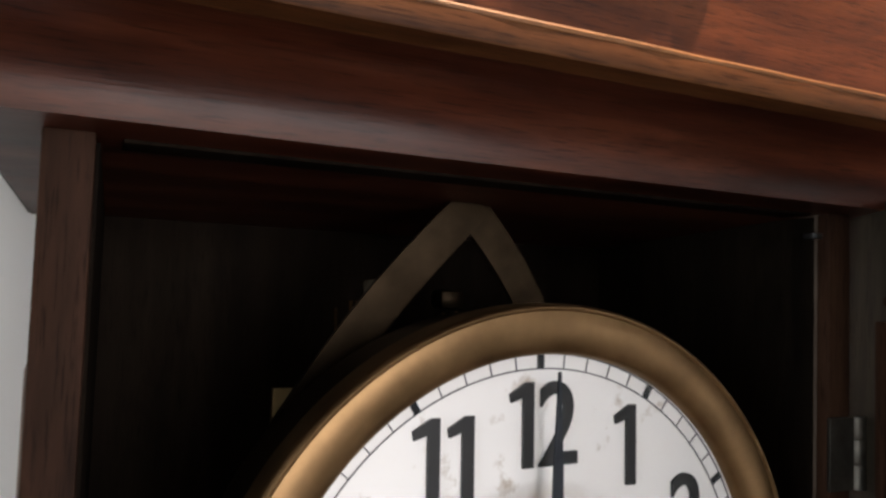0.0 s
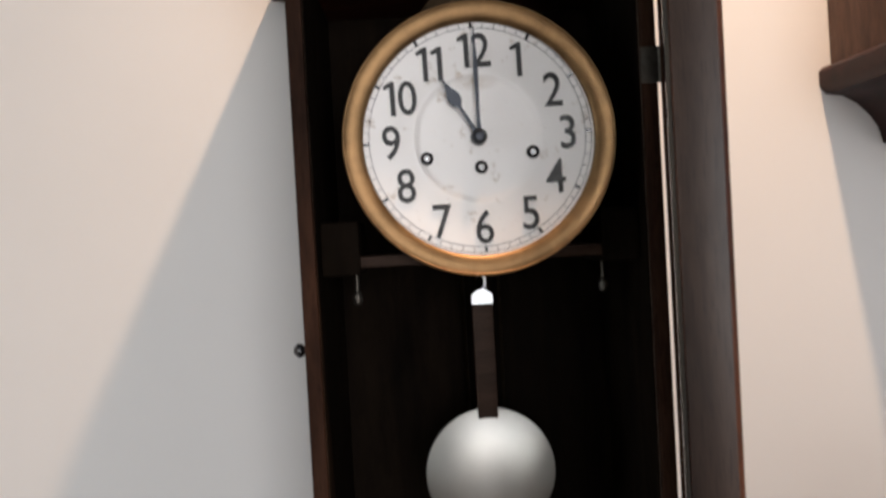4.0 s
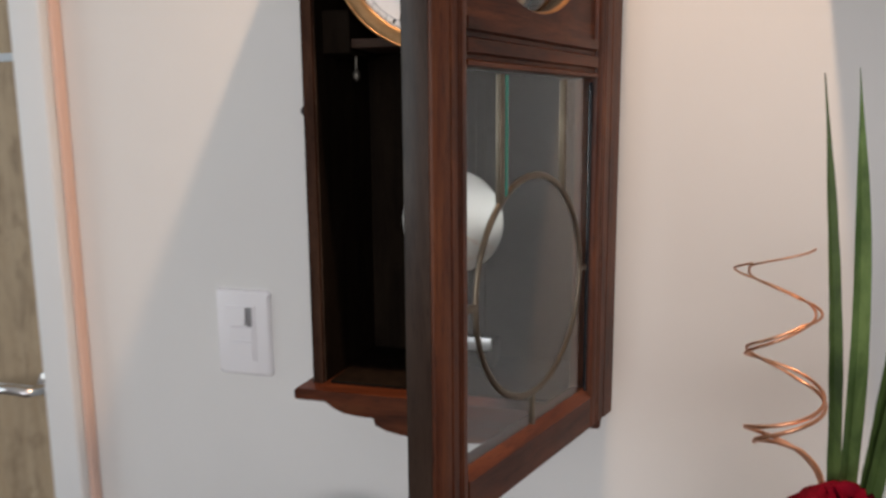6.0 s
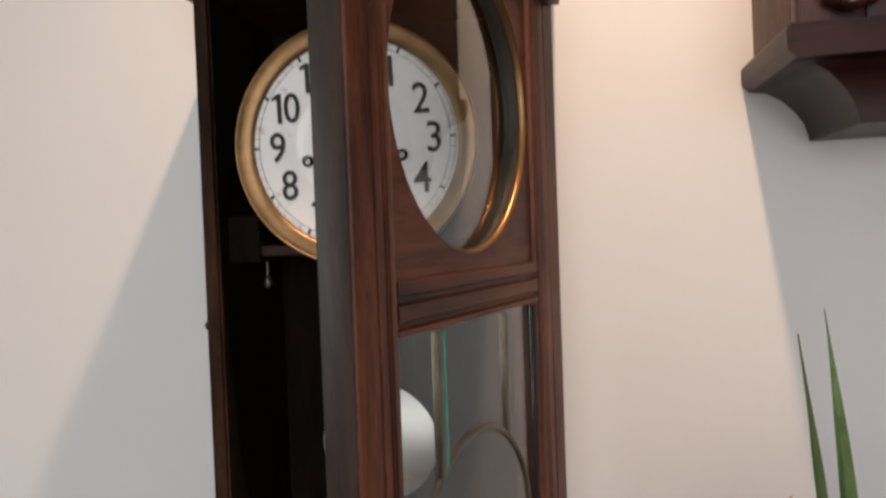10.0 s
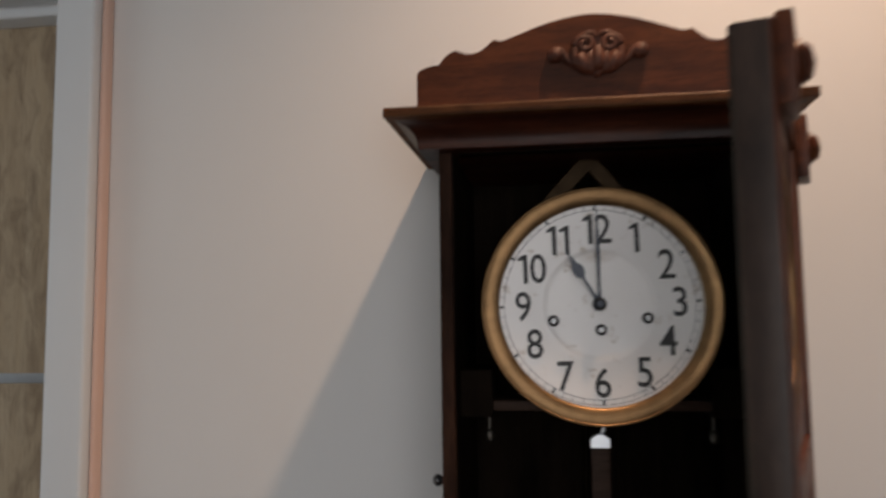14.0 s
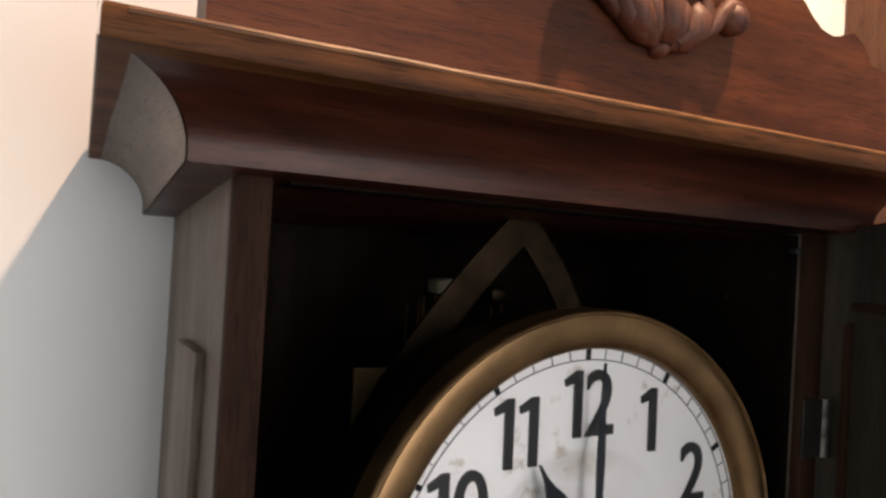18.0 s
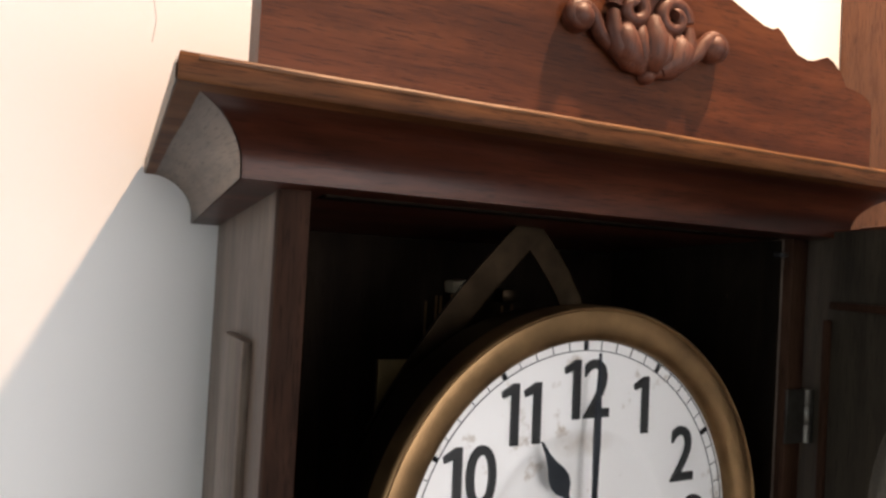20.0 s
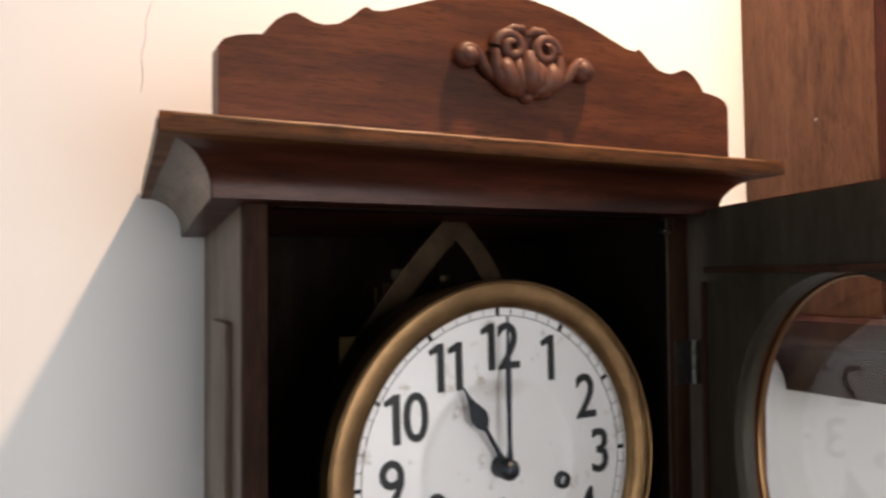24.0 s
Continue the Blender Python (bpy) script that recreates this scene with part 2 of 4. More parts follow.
def dial_silver():
    """Silvered dial sheet with foxing and brown smudges near the upper middle."""
    m, nt, b = nodes_of("silvered_dial")
    n = noise_node(nt, mapped(nt), 55, 6, 0.65)
    big = noise_node(nt, mapped(nt), 9, 4, 0.6)
    c1 = ramp_node(nt, n.outputs["Fac"], [(0.30, (0.55, 0.48, 0.41)), (0.41, (0.97, 0.96, 0.955))])
    c2 = ramp_node(nt, big.outputs["Fac"], [(0.3, (0.95, 0.94, 0.935)), (0.7, (1, 1, 1))])
    mix = nt.nodes.new("ShaderNodeMix")
    mix.data_type, mix.blend_type = "RGBA", "MULTIPLY"
    mix.inputs["Factor"].default_value = 1.0
    nt.links.new(c1.outputs["Color"], mix.inputs["A"])
    nt.links.new(c2.outputs["Color"], mix.inputs["B"])
    # brown smear below the twelve
    vm = nt.nodes.new("ShaderNodeVectorMath")
    vm.operation = "DISTANCE"
    mp = mapped(nt, (0.55, 1, 1.5))
    vm.inputs[1].default_value = (0.0, -0.147, 0.505 * 1.5)
    nt.links.new(mp, vm.inputs[0])
    mr = nt.nodes.new("ShaderNodeMapRange")
    mr.inputs["From Min"].default_value, mr.inputs["From Max"].default_value = 0.002, 0.011
    mr.inputs["To Min"].default_value, mr.inputs["To Max"].default_value = 0.75, 0.0
    nt.links.new(vm.outputs["Value"], mr.inputs["Value"])
    pn = noise_node(nt, mapped(nt), 160, 4, 0.6)
    mul = nt.nodes.new("ShaderNodeMath")
    mul.operation = "MULTIPLY"
    nt.links.new(mr.outputs["Result"], mul.inputs[0])
    nt.links.new(pn.outputs["Fac"], mul.inputs[1])
    sm = nt.nodes.new("ShaderNodeMix")
    sm.data_type = "RGBA"
    nt.links.new(mul.outputs["Value"], sm.inputs["Factor"])
    nt.links.new(mix.outputs["Result"], sm.inputs["A"])
    sm.inputs["B"].default_value = (0.36, 0.27, 0.17, 1)
    nt.links.new(sm.outputs["Result"], b.inputs["Base Color"])
    setv(b, Roughness=0.4, Metallic=0.1)
    return m


M_DIAL = dial_silver()


def leaf_mat(name, dark, light, rough=0.42, spec=0.5):
    m, nt, b = nodes_of(name)
    n = noise_node(nt, mapped(nt, (45, 45, 16)), 1.0, 5, 0.65, 0.5)
    r = ramp_node(nt, n.outputs["Fac"], [(0.35, dark), (0.62, light)])
    nt.links.new(r.outputs["Color"], b.inputs["Base Color"])
    setv(b, Roughness=rough, Specular_IOR_Level=spec)
    add_bump(nt, b, n.outputs["Fac"], 0.2, 0.001)
    return m


M_LEAF = leaf_mat("green_leaf", (0.024, 0.046, 0.010), (0.082, 0.130, 0.034), 0.5, 0.3)
M_LEAF2 = leaf_mat("pale_green_leaf", (0.055, 0.11, 0.03), (0.15, 0.25, 0.085), 0.5, 0.3)
M_RED = leaf_mat("dark_red_petal", (0.050, 0.0006, 0.0045), (0.150, 0.0012, 0.0125), 0.7, 0.05)
M_NAVY = leaf_mat("navy_petal", (0.003, 0.0035, 0.010), (0.006, 0.0085, 0.023), 0.75, 0.06)
M_PEACH = leaf_mat("peach_petal", (0.62, 0.36, 0.22), (0.85, 0.60, 0.42))
M_TWIG = plain("dark_dry_twig", (0.10, 0.055, 0.035), 0.6)
M_STONE = plain("dark_ceramic", (0.06, 0.055, 0.05), 0.3)


# ---- builders ----
def thing(name, base, label, category, group="", kind=""):
    e = new(name)
    e.location = base
    return tagged(e, label, category, group, kind)


def root_of(ob):
    while ob.parent:
        ob = ob.parent
    return ob


def finish(me, smooth=38):
    if smooth:
        me.polygons.foreach_set("use_smooth", [True] * len(me.polygons))
        me.set_sharp_from_angle(angle=radians(smooth))
    me.update()


def part(name, bm, mat, parent=None, label="", local=False, smooth=38):
    """One mesh object from a bmesh in world metres (or in its parent's own space with local=True)."""
    if parent is not None and not local:
        bmesh.ops.translate(bm, verts=bm.verts, vec=-root_of(parent).location)
    bmesh.ops.recalc_face_normals(bm, faces=bm.faces)
    me = bpy.data.meshes.new(name)
    bm.to_mesh(me)
    bm.free()
    me.materials.append(mat)
    finish(me, smooth)
    ob = new(name, me)
    if parent is not None:
        ob.parent = parent
    if label:
        ob["label"] = label
    return ob


def box(x0, x1, y0, y1, z0, z1, bev=0.0015, bm=None, seg=2):
    own = bmesh.new()
    bmesh.ops.create_cube(own, size=1)
    for v in own.verts:
        v.co = Vector((x0 + (v.co.x + 0.5) * (x1 - x0), y0 + (v.co.y + 0.5) * (y1 - y0), z0 + (v.co.z + 0.5) * (z1 - z0)))
    if bev:
        bmesh.ops.bevel(own, geom=list(own.edges), offset=bev, segments=seg, affect="EDGES", profile=0.6)
    return merged(bm, own)


def merged(bm, own):
    if bm is None:
        return own
    me = bpy.data.meshes.new("tmp")
    own.to_mesh(me)
    own.free()
    bm.from_mesh(me)
    bpy.data.meshes.remove(me)
    return bm


def loft(rings, bm=None, closed=True, caps=True):
    """Skin over rings of equally many points."""
    own = bmesh.new()
    rows = [[own.verts.new(p) for p in r] for r in rings]
    n = len(rows[0])
    for a, b in zip(rows, rows[1:]):
        for i in range(n if closed else n - 1):
            j = (i + 1) % n
            own.faces.new((a[i], a[j], b[j], b[i]))
    if caps:
        own.faces.new(rows[0])
        own.faces.new(rows[-1])
    return merged(bm, own)


def prism(pts, a, b, axis="y", bm=None, bev=0.0):
    """A flat outline (two coordinates) drawn out along the third axis."""
    def at(p, k):
        return {"y": (p[0], k, p[1]), "x": (k, p[0], p[1]), "z": (p[0], p[1], k)}[axis]
    own = loft([[at(p, a) for p in pts], [at(p, b) for p in pts]])
    if bev:
        es = [e for e in own.edges if len(e.link_faces) == 2 and e.calc_face_angle(0) > 0.9]
        bmesh.ops.bevel(own, geom=es, offset=bev, segments=2, affect="EDGES", profile=0.6)
    return merged(bm, own)


def lathe(profile, centre, axis="y", n=48, bm=None):
    """Turn a profile of (radius, height) about an axis through centre; closed where the radius is 0."""
    c = Vector(centre)
    own = bmesh.new()
    rows = []
    for r, h in profile:
        if r < 1e-6:
            p = {"y": Vector((0, h, 0)), "z": Vector((0, 0, h)), "x": Vector((h, 0, 0))}[axis]
            rows.append([own.verts.new(c + p)])
            continue
        ring = []
        for i in range(n):
            a = 2 * math.pi * i / n
            u, w = r * math.cos(a), r * math.sin(a)
            ring.append(own.verts.new(c + {"y": Vector((u, h, w)), "z": Vector((u, w, h)), "x": Vector((h, u, w))}[axis]))
        rows.append(ring)
    for a, b in zip(rows, rows[1:]):
        for i in range(n):
            j = (i + 1) % n
            f = [a[i % len(a)], a[j % len(a)], b[j % len(b)], b[i % len(b)]]
            f = list(dict.fromkeys(f))
            if len(f) > 2:
                own.faces.new(f)
    return merged(bm, own)


def tube(points, radius, bm=None, n=8, taper=None, flat=1.0):
    """A round rod along a line of points; radius may taper to each end."""
    pts = [Vector(p) for p in points]
    own = bmesh.new()
    rows, up = [], Vector((0.13, 0.21, 0.97))
    for i, p in enumerate(pts):
        d = (pts[min(i + 1, len(pts) - 1)] - pts[max(i - 1, 0)]).normalized()
        s = d.cross(up)
        if s.length < 1e-4:
            s = d.cross(Vector((1, 0, 0)))
        s.normalize()
        up = s.cross(d).normalized()
        r = radius * (taper(i / (len(pts) - 1)) if taper else 1.0)
        rows.append([own.verts.new(p + r * (math.cos(2 * math.pi * k / n) * s + flat * math.sin(2 * math.pi * k / n) * up)) for k in range(n)])
    for a, b in zip(rows, rows[1:]):
        for i in range(n):
            own.faces.new((a[i], a[(i + 1) % n], b[(i + 1) % n], b[i]))
    own.faces.new(rows[0])
    own.faces.new(rows[-1])
    return merged(bm, own)


def ring_arc(c, a, b, k0, k1, steps, y):
    """Points on an ellipse in the xz plane."""
    return [(c[0] + a * math.cos(k0 + (k1 - k0) * i / steps), y, c[1] + b * math.sin(k0 + (k1 - k0) * i / steps)) for i in range(steps + 1)]


def framed_hole(outer, ell, y0, y1, n=64):
    """A board (x0, x1, z0, z1) with an elliptic hole (cx, cz, a, b) right through it."""
    x0, x1, z0, z1 = outer
    cx, cz, a, b = ell
    ins, outs = [], []
    for i in range(n):
        t = 2 * math.pi * i / n
        c, s = math.cos(t), math.sin(t)
        ins.append((cx + a * c, cz + b * s))
        k = min((x1 - cx) / c if c > 1e-9 else (x0 - cx) / c if c < -1e-9 else 1e9,
                (z1 - cz) / s if s > 1e-9 else (z0 - cz) / s if s < -1e-9 else 1e9)
        outs.append((cx + k * c, cz + k * s))
    for px, pz in ((x0, z0), (x0, z1), (x1, z0), (x1, z1)):
        i = min(range(n), key=lambda q: (outs[q][0] - px) ** 2 + (outs[q][1] - pz) ** 2)
        outs[i] = (px, pz)
    rows = [[(p[0], y0, p[1]) for p in outs], [(p[0], y0, p[1]) for p in ins],
            [(p[0], y1, p[1]) for p in ins], [(p[0], y1, p[1]) for p in outs], [(p[0], y0, p[1]) for p in outs]]
    bm = loft(rows, caps=False)
    bmesh.ops.remove_doubles(bm, verts=bm.verts, dist=1e-6)
    return bm


def text_mesh(body, size, weight, depth):
    cu = bpy.data.curves.new("figure", "FONT")
    cu.body, cu.size, cu.offset, cu.extrude = body, size, weight, depth
    cu.align_x, cu.align_y, cu.resolution_u = "CENTER", "CENTER", 6
    tmp = bpy.data.objects.new("figure", cu)
    scene.collection.objects.link(tmp)
    me = bpy.data.meshes.new_from_object(tmp.evaluated_get(bpy.context.evaluated_depsgraph_get()))
    bpy.data.objects.remove(tmp)
    return me


# ---- structure ----
DX0, DX1, DZ = -1.461, -0.616, 1.983     # opening of the room door
T = 0.14
ROOM = (-2.6, 2.4, -3.0)                # left wall, right wall, window wall


def setting(name, bm, mat, label, category):
    return tagged(part(name, bm, mat, smooth=0), label, category, kind="structure")


bm = box(DX1, ROOM[1] + T, WALL, WALL + T, 0, CEIL, 0)
box(ROOM[0] - T, DX0, WALL, WALL + T, 0, CEIL, 0, bm)
box(DX0, DX1, WALL, WALL + T, DZ, CEIL, 0, bm)
wall_n = setting("wall_north", bm, M_WALL, "smooth off-white painted wall behind the clocks", "wall")
setting("wall_east", box(ROOM[1], ROOM[1] + T, ROOM[2], WALL, 0, CEIL, 0), M_WALL, "plain off-white painted side wall", "wall")
bm = box(ROOM[0] - T, ROOM[0], ROOM[2], -1.95, 0, CEIL, 0)
box(ROOM[0] - T, ROOM[0], -0.75, WALL, 0, CEIL, 0, bm)
box(ROOM[0] - T, ROOM[0], -1.95, -0.75, 0, 0.9, 0, bm)
box(ROOM[0] - T, ROOM[0], -1.95, -0.75, 2.25, CEIL, 0, bm)
setting("wall_west", bm, M_WALL, "plain off-white painted side wall with a window", "wall")
WX0, WX1, WZ0, WZ1 = -0.35, 1.5, 0.88, 2.37
bm = box(ROOM[0], WX0, ROOM[2] - T, ROOM[2], 0, CEIL, 0)
box(WX1, ROOM[1], ROOM[2] - T, ROOM[2], 0, CEIL, 0, bm)
box(WX0, WX1, ROOM[2] - T, ROOM[2], 0, WZ0, 0, bm)
box(WX0, WX1, ROOM[2] - T, ROOM[2], WZ1, CEIL, 0, bm)
setting("wall_south", bm, M_WALL, "plain off-white painted wall with a window", "wall")
setting("floor", box(ROOM[0] - T, ROOM[1] + T, ROOM[2] - T, WALL + 1.2, -0.1, 0, 0), M_FLOOR, "brown wooden floor", "floor")
setting("ceiling", box(ROOM[0] - T, ROOM[1] + T, ROOM[2] - T, WALL + T, CEIL, CEIL + 0.1, 0), M_CEIL, "plain white ceiling", "ceiling")

# crack in the paint above the clock
crack = [(-0.176, 1.826), (-0.1745, 1.838), (-0.1765, 1.848), (-0.173, 1.861), (-0.1735, 1.872), (-0.169, 1.886)]
part("hairline_crack", tube([(x, WALL - 0.0001, z) for x, z in crack], 0.00016, n=4), M_CRACK, wall_n, "fine crack in the paint")

# room door with its casing
door1 = thing("door_1", (DX1, WALL, 0), "closed pale oak veneer door with steel inlay strips", "door", kind="structure")
leaf_obj = part("door_leaf", box(DX0 + 0.012, DX1 - 0.012, WALL + 0.030, WALL + 0.070, 0.008, DZ - 0.012, 0.001), M_DOOR, door1)
for z in (1.523, 1.028, 0.55):
    part("inlay_strip", box(DX0 + 0.012, DX1 - 0.012, WALL + 0.0285, WALL + 0.034, z - 0.006, z + 0.006, 0.0005), M_STEEL, door1, "bright steel inlay strip")
part("jamb", box(DX1 - 0.012, DX1, WALL + 0.0, WALL + T, 0, DZ, 0.001), M_TRIM, door1, "white painted jamb")
part("jamb", box(DX0, DX0 + 0.012, WALL + 0.0, WALL + T, 0, DZ, 0.001), M_TRIM, door1, "white painted jamb")
part("head_jamb", box(DX0 + 0.012, DX1 - 0.012, WALL + 0.0, WALL + T, DZ - 0.012, DZ, 0.001), M_TRIM, door1, "white painted head")
part("casing", box(DX1 - 0.002, DX1 + 0.0470, WALL - 0.034, WALL - 0.0005, 0, DZ + 0.0545, 0.004, seg=4), M_TRIM, door1, "white rounded casing")
part("casing_edge", box(DX1 + 0.0472, DX1 + 0.0535, WALL - 0.019, WALL - 0.0005, 0, DZ + 0.0545, 0.004, seg=4), M_PINK, door1, "salmon pink edge strip of the casing")
part("casing", box(DX0 - 0.052, DX0 + 0.002, WALL - 0.036, WALL - 0.0005, 0, DZ + 0.0545, 0.006, seg=4), M_TRIM, door1, "white rounded casing")
part("head_casing", box(DX0 + 0.0025, DX1 - 0.0025, WALL - 0.034, WALL - 0.0005, DZ + 0.001, DZ + 0.0545, 0.005, seg=4), M_TRIM, door1, "white rounded casing")
hy = WALL + 0.028
rose = part("handle_rose", lathe([(0, 0), (0.024, 0), (0.024, -0.006), (0.020, -0.009), (0, -0.009)], (-0.660, hy, 1.042), n=32), M_CHROME, door1, "chrome rose")
lev = [(-0.660, hy - 0.008, 1.042), (-0.660, hy - 0.035, 1.042), (-0.665, hy - 0.046, 1.044), (-0.680, hy - 0.05, 1.047), (-0.700, hy - 0.05, 1.047), (-0.722, hy - 0.05, 1.043), (-0.738, hy - 0.05, 1.038)]
part("lever", tube(lev, 0.0095, n=12, flat=0.8), M_CHROME, rose, "curved chrome lever")

# ---- light switch ----
sw = thing("light_switch", (-0.3115, WALL, 1.097), "white plastic wall switch plate with rockers and a grey slider", "light switch")
SX0, SX1, SZ0, SZ1 = -0.351, -0.272, 1.097, 1.213
plate = loft([[(SX0 + d, y, SZ0 + d), (SX1 - d, y, SZ0 + d), (SX1 - d, y, SZ1 - d), (SX0 + d, y, SZ1 - d)]
              for d, y in ((0, WALL), (0, WALL - 0.003), (0.002, WALL - 0.0055), (0.005, WALL - 0.007))])
bmesh.ops.bevel(plate, geom=[e for e in plate.edges if abs(e.verts[0].co.y - e.verts[1].co.y) > 1e-5], offset=0.003, segments=2, affect="EDGES")
part("plate", plate, M_PLATE, sw)
part("insert", box(-0.3370, -0.2925, WALL - 0.0085, WALL - 0.0065, 1.117, 1.194, 0.0008), M_PLATE, sw)
part("rocker", prism([(WALL - 0.008, 1.1660), (WALL - 0.0150, 1.1675), (WALL - 0.0118, 1.1905), (WALL - 0.008, 1.1910)], -0.3345, -0.3045, "x", bev=0.0008), M_PLATE, sw, "white rocker")
part("slider", box(-0.3040, -0.2965, WALL - 0.0105, WALL - 0.0083, 1.1655, 1.1905, 0.0006), M_GREYP, sw, "dark grey dimmer slider")
part("rocker", prism([(WALL - 0.008, 1.1460), (WALL - 0.0100, 1.1460), (WALL - 0.0115, 1.1640), (WALL - 0.008, 1.1645)], -0.3285, -0.2965, "x", bev=0.0006), M_PLATE, sw, "white rocker")
part("rocker", prism([(WALL - 0.008, 1.1200), (WALL - 0.0100, 1.1200), (WALL - 0.0115, 1.1440), (WALL - 0.008, 1.1445)], -0.3285, -0.2965, "x", bev=0.0006), M_PLATE, sw, "white rocker")

# ---- the open wall clock ----
ZC = 1.600
BASE_Z = 1.138
clock = thing("wall_clock", (0, WALL, BASE_Z), "old dark walnut wall clock with its glazed door open", "clock")
FY = 0.003           # front of the case
BK = WALL - 0.002    # back of the case
XF, XB = 0.143, 0.137  # half widths of the case, front and back


def side_panel(sgn):
    o = [(sgn * XF, FY), (sgn * XB, BK), (sgn * (XB - 0.0115), BK), (sgn * (XF - 0.0115), FY)]
    return loft([[(x, y, 1.149) for x, y in o], [(x, y, 1.7445 - 0.0105 * (y > 0.1)) for x, y in o]])


part("side_panel", side_panel(-1), M_SIDE, clock, "walnut side greyed as if in daylight")
part("side_panel", side_panel(1), M_SIDE, clock, "walnut side greyed as if in daylight")
# worn front edges of the two sides
for s in (-1, 1):
    a, b = sorted((s * (XF + 0.0004), s * (XF - 0.0117)))
    part("front_edge", box(a, b, FY - 0.0025, FY + 0.004, 1.149, 1.744, 0.0012), M_EDGEZ, clock, "worn brown front edge")
part("back_panel", box(-XB + 0.0118, XB - 0.0118, BK - 0.008, BK, 1.149, 1.7345, 0.0), M_IN, clock, "back board coloured near black for shade")
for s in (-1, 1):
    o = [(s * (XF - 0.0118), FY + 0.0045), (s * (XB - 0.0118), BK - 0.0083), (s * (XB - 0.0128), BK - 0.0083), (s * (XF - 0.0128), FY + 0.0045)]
    part("inner_lining", loft([[(x, y, 1.150) for x, y in o], [(x, y, 1.7422) for x, y in o]]), M_IN, clock, "shade-dark inner side")
part("top_board", box(-XB + 0.0122, XB - 0.0122, FY + 0.001, BK - 0.0005, 1.7424, 1.7443, 0.0), M_IN, clock, "top board coloured near black for shade")
part("floor_board", box(-XB + 0.013, XB - 0.013, FY + 0.001, BK - 0.0085, 1.1492, 1.1525, 0.0003), M_IN, clock, "shade-dark floor board")
# raised strips on the outer sides
for s in (-1, 1):
    a, b = sorted((s * 0.1395, s * 0.1455))
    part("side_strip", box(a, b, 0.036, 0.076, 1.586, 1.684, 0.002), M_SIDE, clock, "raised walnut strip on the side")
knob = lathe([(0, 0), (0.0035, 0), (0.0035, -0.004), (0.0055, -0.006), (0.0058, -0.009), (0.003, -0.012), (0, -0.0125)], (-0.1425, 0.02, 1.440), "x", 16)
part("side_knob", knob, M_BLACK, clock, "small black turned knob")

# cornice: coved moulding on three sides under a flat slab
LO = [(-0.151, BK), (-0.1605, -0.013), (0.1575, -0.013), (0.149, BK)]
HI = [(-0.1755, BK), (-0.187, -0.0425), (0.183, -0.0425), (0.1735, BK)]


def outline(w, z):
    return [(a[0] + (b[0] - a[0]) * w, a[1] + (b[1] - a[1]) * w, z - (0.011 if a[1] > 0.1 else 0.0)) for a, b in zip(LO, HI)]


rings = [outline(0.0, 1.7445), outline(0.0, 1.7480)]
for i in range(1, 13):
    t = i / 12 * math.pi / 2
    rings.append(outline(0.93 * (1 - math.cos(t)), 1.7480 + 0.0208 * math.sin(t)))
part("cornice_cove", loft(rings), M_COVE, clock, "red-brown coved cornice darkened for the slab's shade", smooth=30)
# thin skin over the left return, its colour greyed for daylight
side_cove = bmesh.new()
prof = [(0.0, 1.7445), (0.0, 1.7480)] + [(0.93 * (1 - math.cos(i / 12 * math.pi / 2)), 1.7480 + 0.0208 * math.sin(i / 12 * math.pi / 2)) for i in range(1, 13)] + [(0.985, 1.7686), (1.0, 1.7693), (1.0, 1.7752)]
rows = []
for w, z in prof:
    p = outline(w, z)
    a, b = Vector(p[0]), Vector(p[1])
    off = Vector((-0.0006, 0, 0))
    rows.append([side_cove.verts.new(a + off), side_cove.verts.new(b + (a - b) * 0.002 + off)])
for r0, r1 in zip(rows, rows[1:]):
    side_cove.faces.new((r0[0], r0[1], r1[1], r1[0]))
part("cornice_return", side_cove, M_SIDEY, clock, "cornice return greyed as if in daylight", smooth=30)
slab = loft([outline(0.985, 1.7685), outline(1.0, 1.7693), outline(1.0, 1.7755), outline(0.985, 1.777)])
part("cornice_slab", slab, M_EDGE, clock, "worn lighter brown slab edge")

part("worn_arris", tube([(HI[1][0] + 0.006 + i * 0.0145, -0.0417 + 0.00015 * math.sin(i * 2.3), 1.7758 + 0.0001 * math.sin(i * 1.7)) for i in range(25)], 0.0012, n=8, taper=lambda k: 0.96 + 0.06 * math.sin(17 * k)), M_ARRIS, clock, "rubbed pale edge of the slab")

# crest board with scalloped top
half = [(-0.1595, 1.8125), (-0.157, 1.816), (-0.151, 1.8185), (-0.143, 1.820), (-0.1385, 1.8205), (-0.137, 1.8235), (-0.133, 1.828),
        (-0.128, 1.8315), (-0.1235, 1.833), (-0.1195, 1.8315), (-0.115, 1.8295), (-0.109, 1.829), (-0.102, 1.8305), (-0.096, 1.8345),
        (-0.0905, 1.8395), (-0.0875, 1.841), (-0.084, 1.8395), (-0.078, 1.8402), (-0.066, 1.8445), (-0.054, 1.849), (-0.040, 1.8535), (-0.025, 1.857), (-0.012, 1.859)]
crest = [(-0.1595, 1.7745)] + half + [(-0.001, 1.8597)] + [(-x - 0.002, z) for x, z in reversed(half)] + [(0.1575, 1.7745)]
crest_obj = part("crest_board", prism(crest, -0.022, -0.008, "y", bev=0.0012), M_CREST, clock, "scalloped walnut crest board")

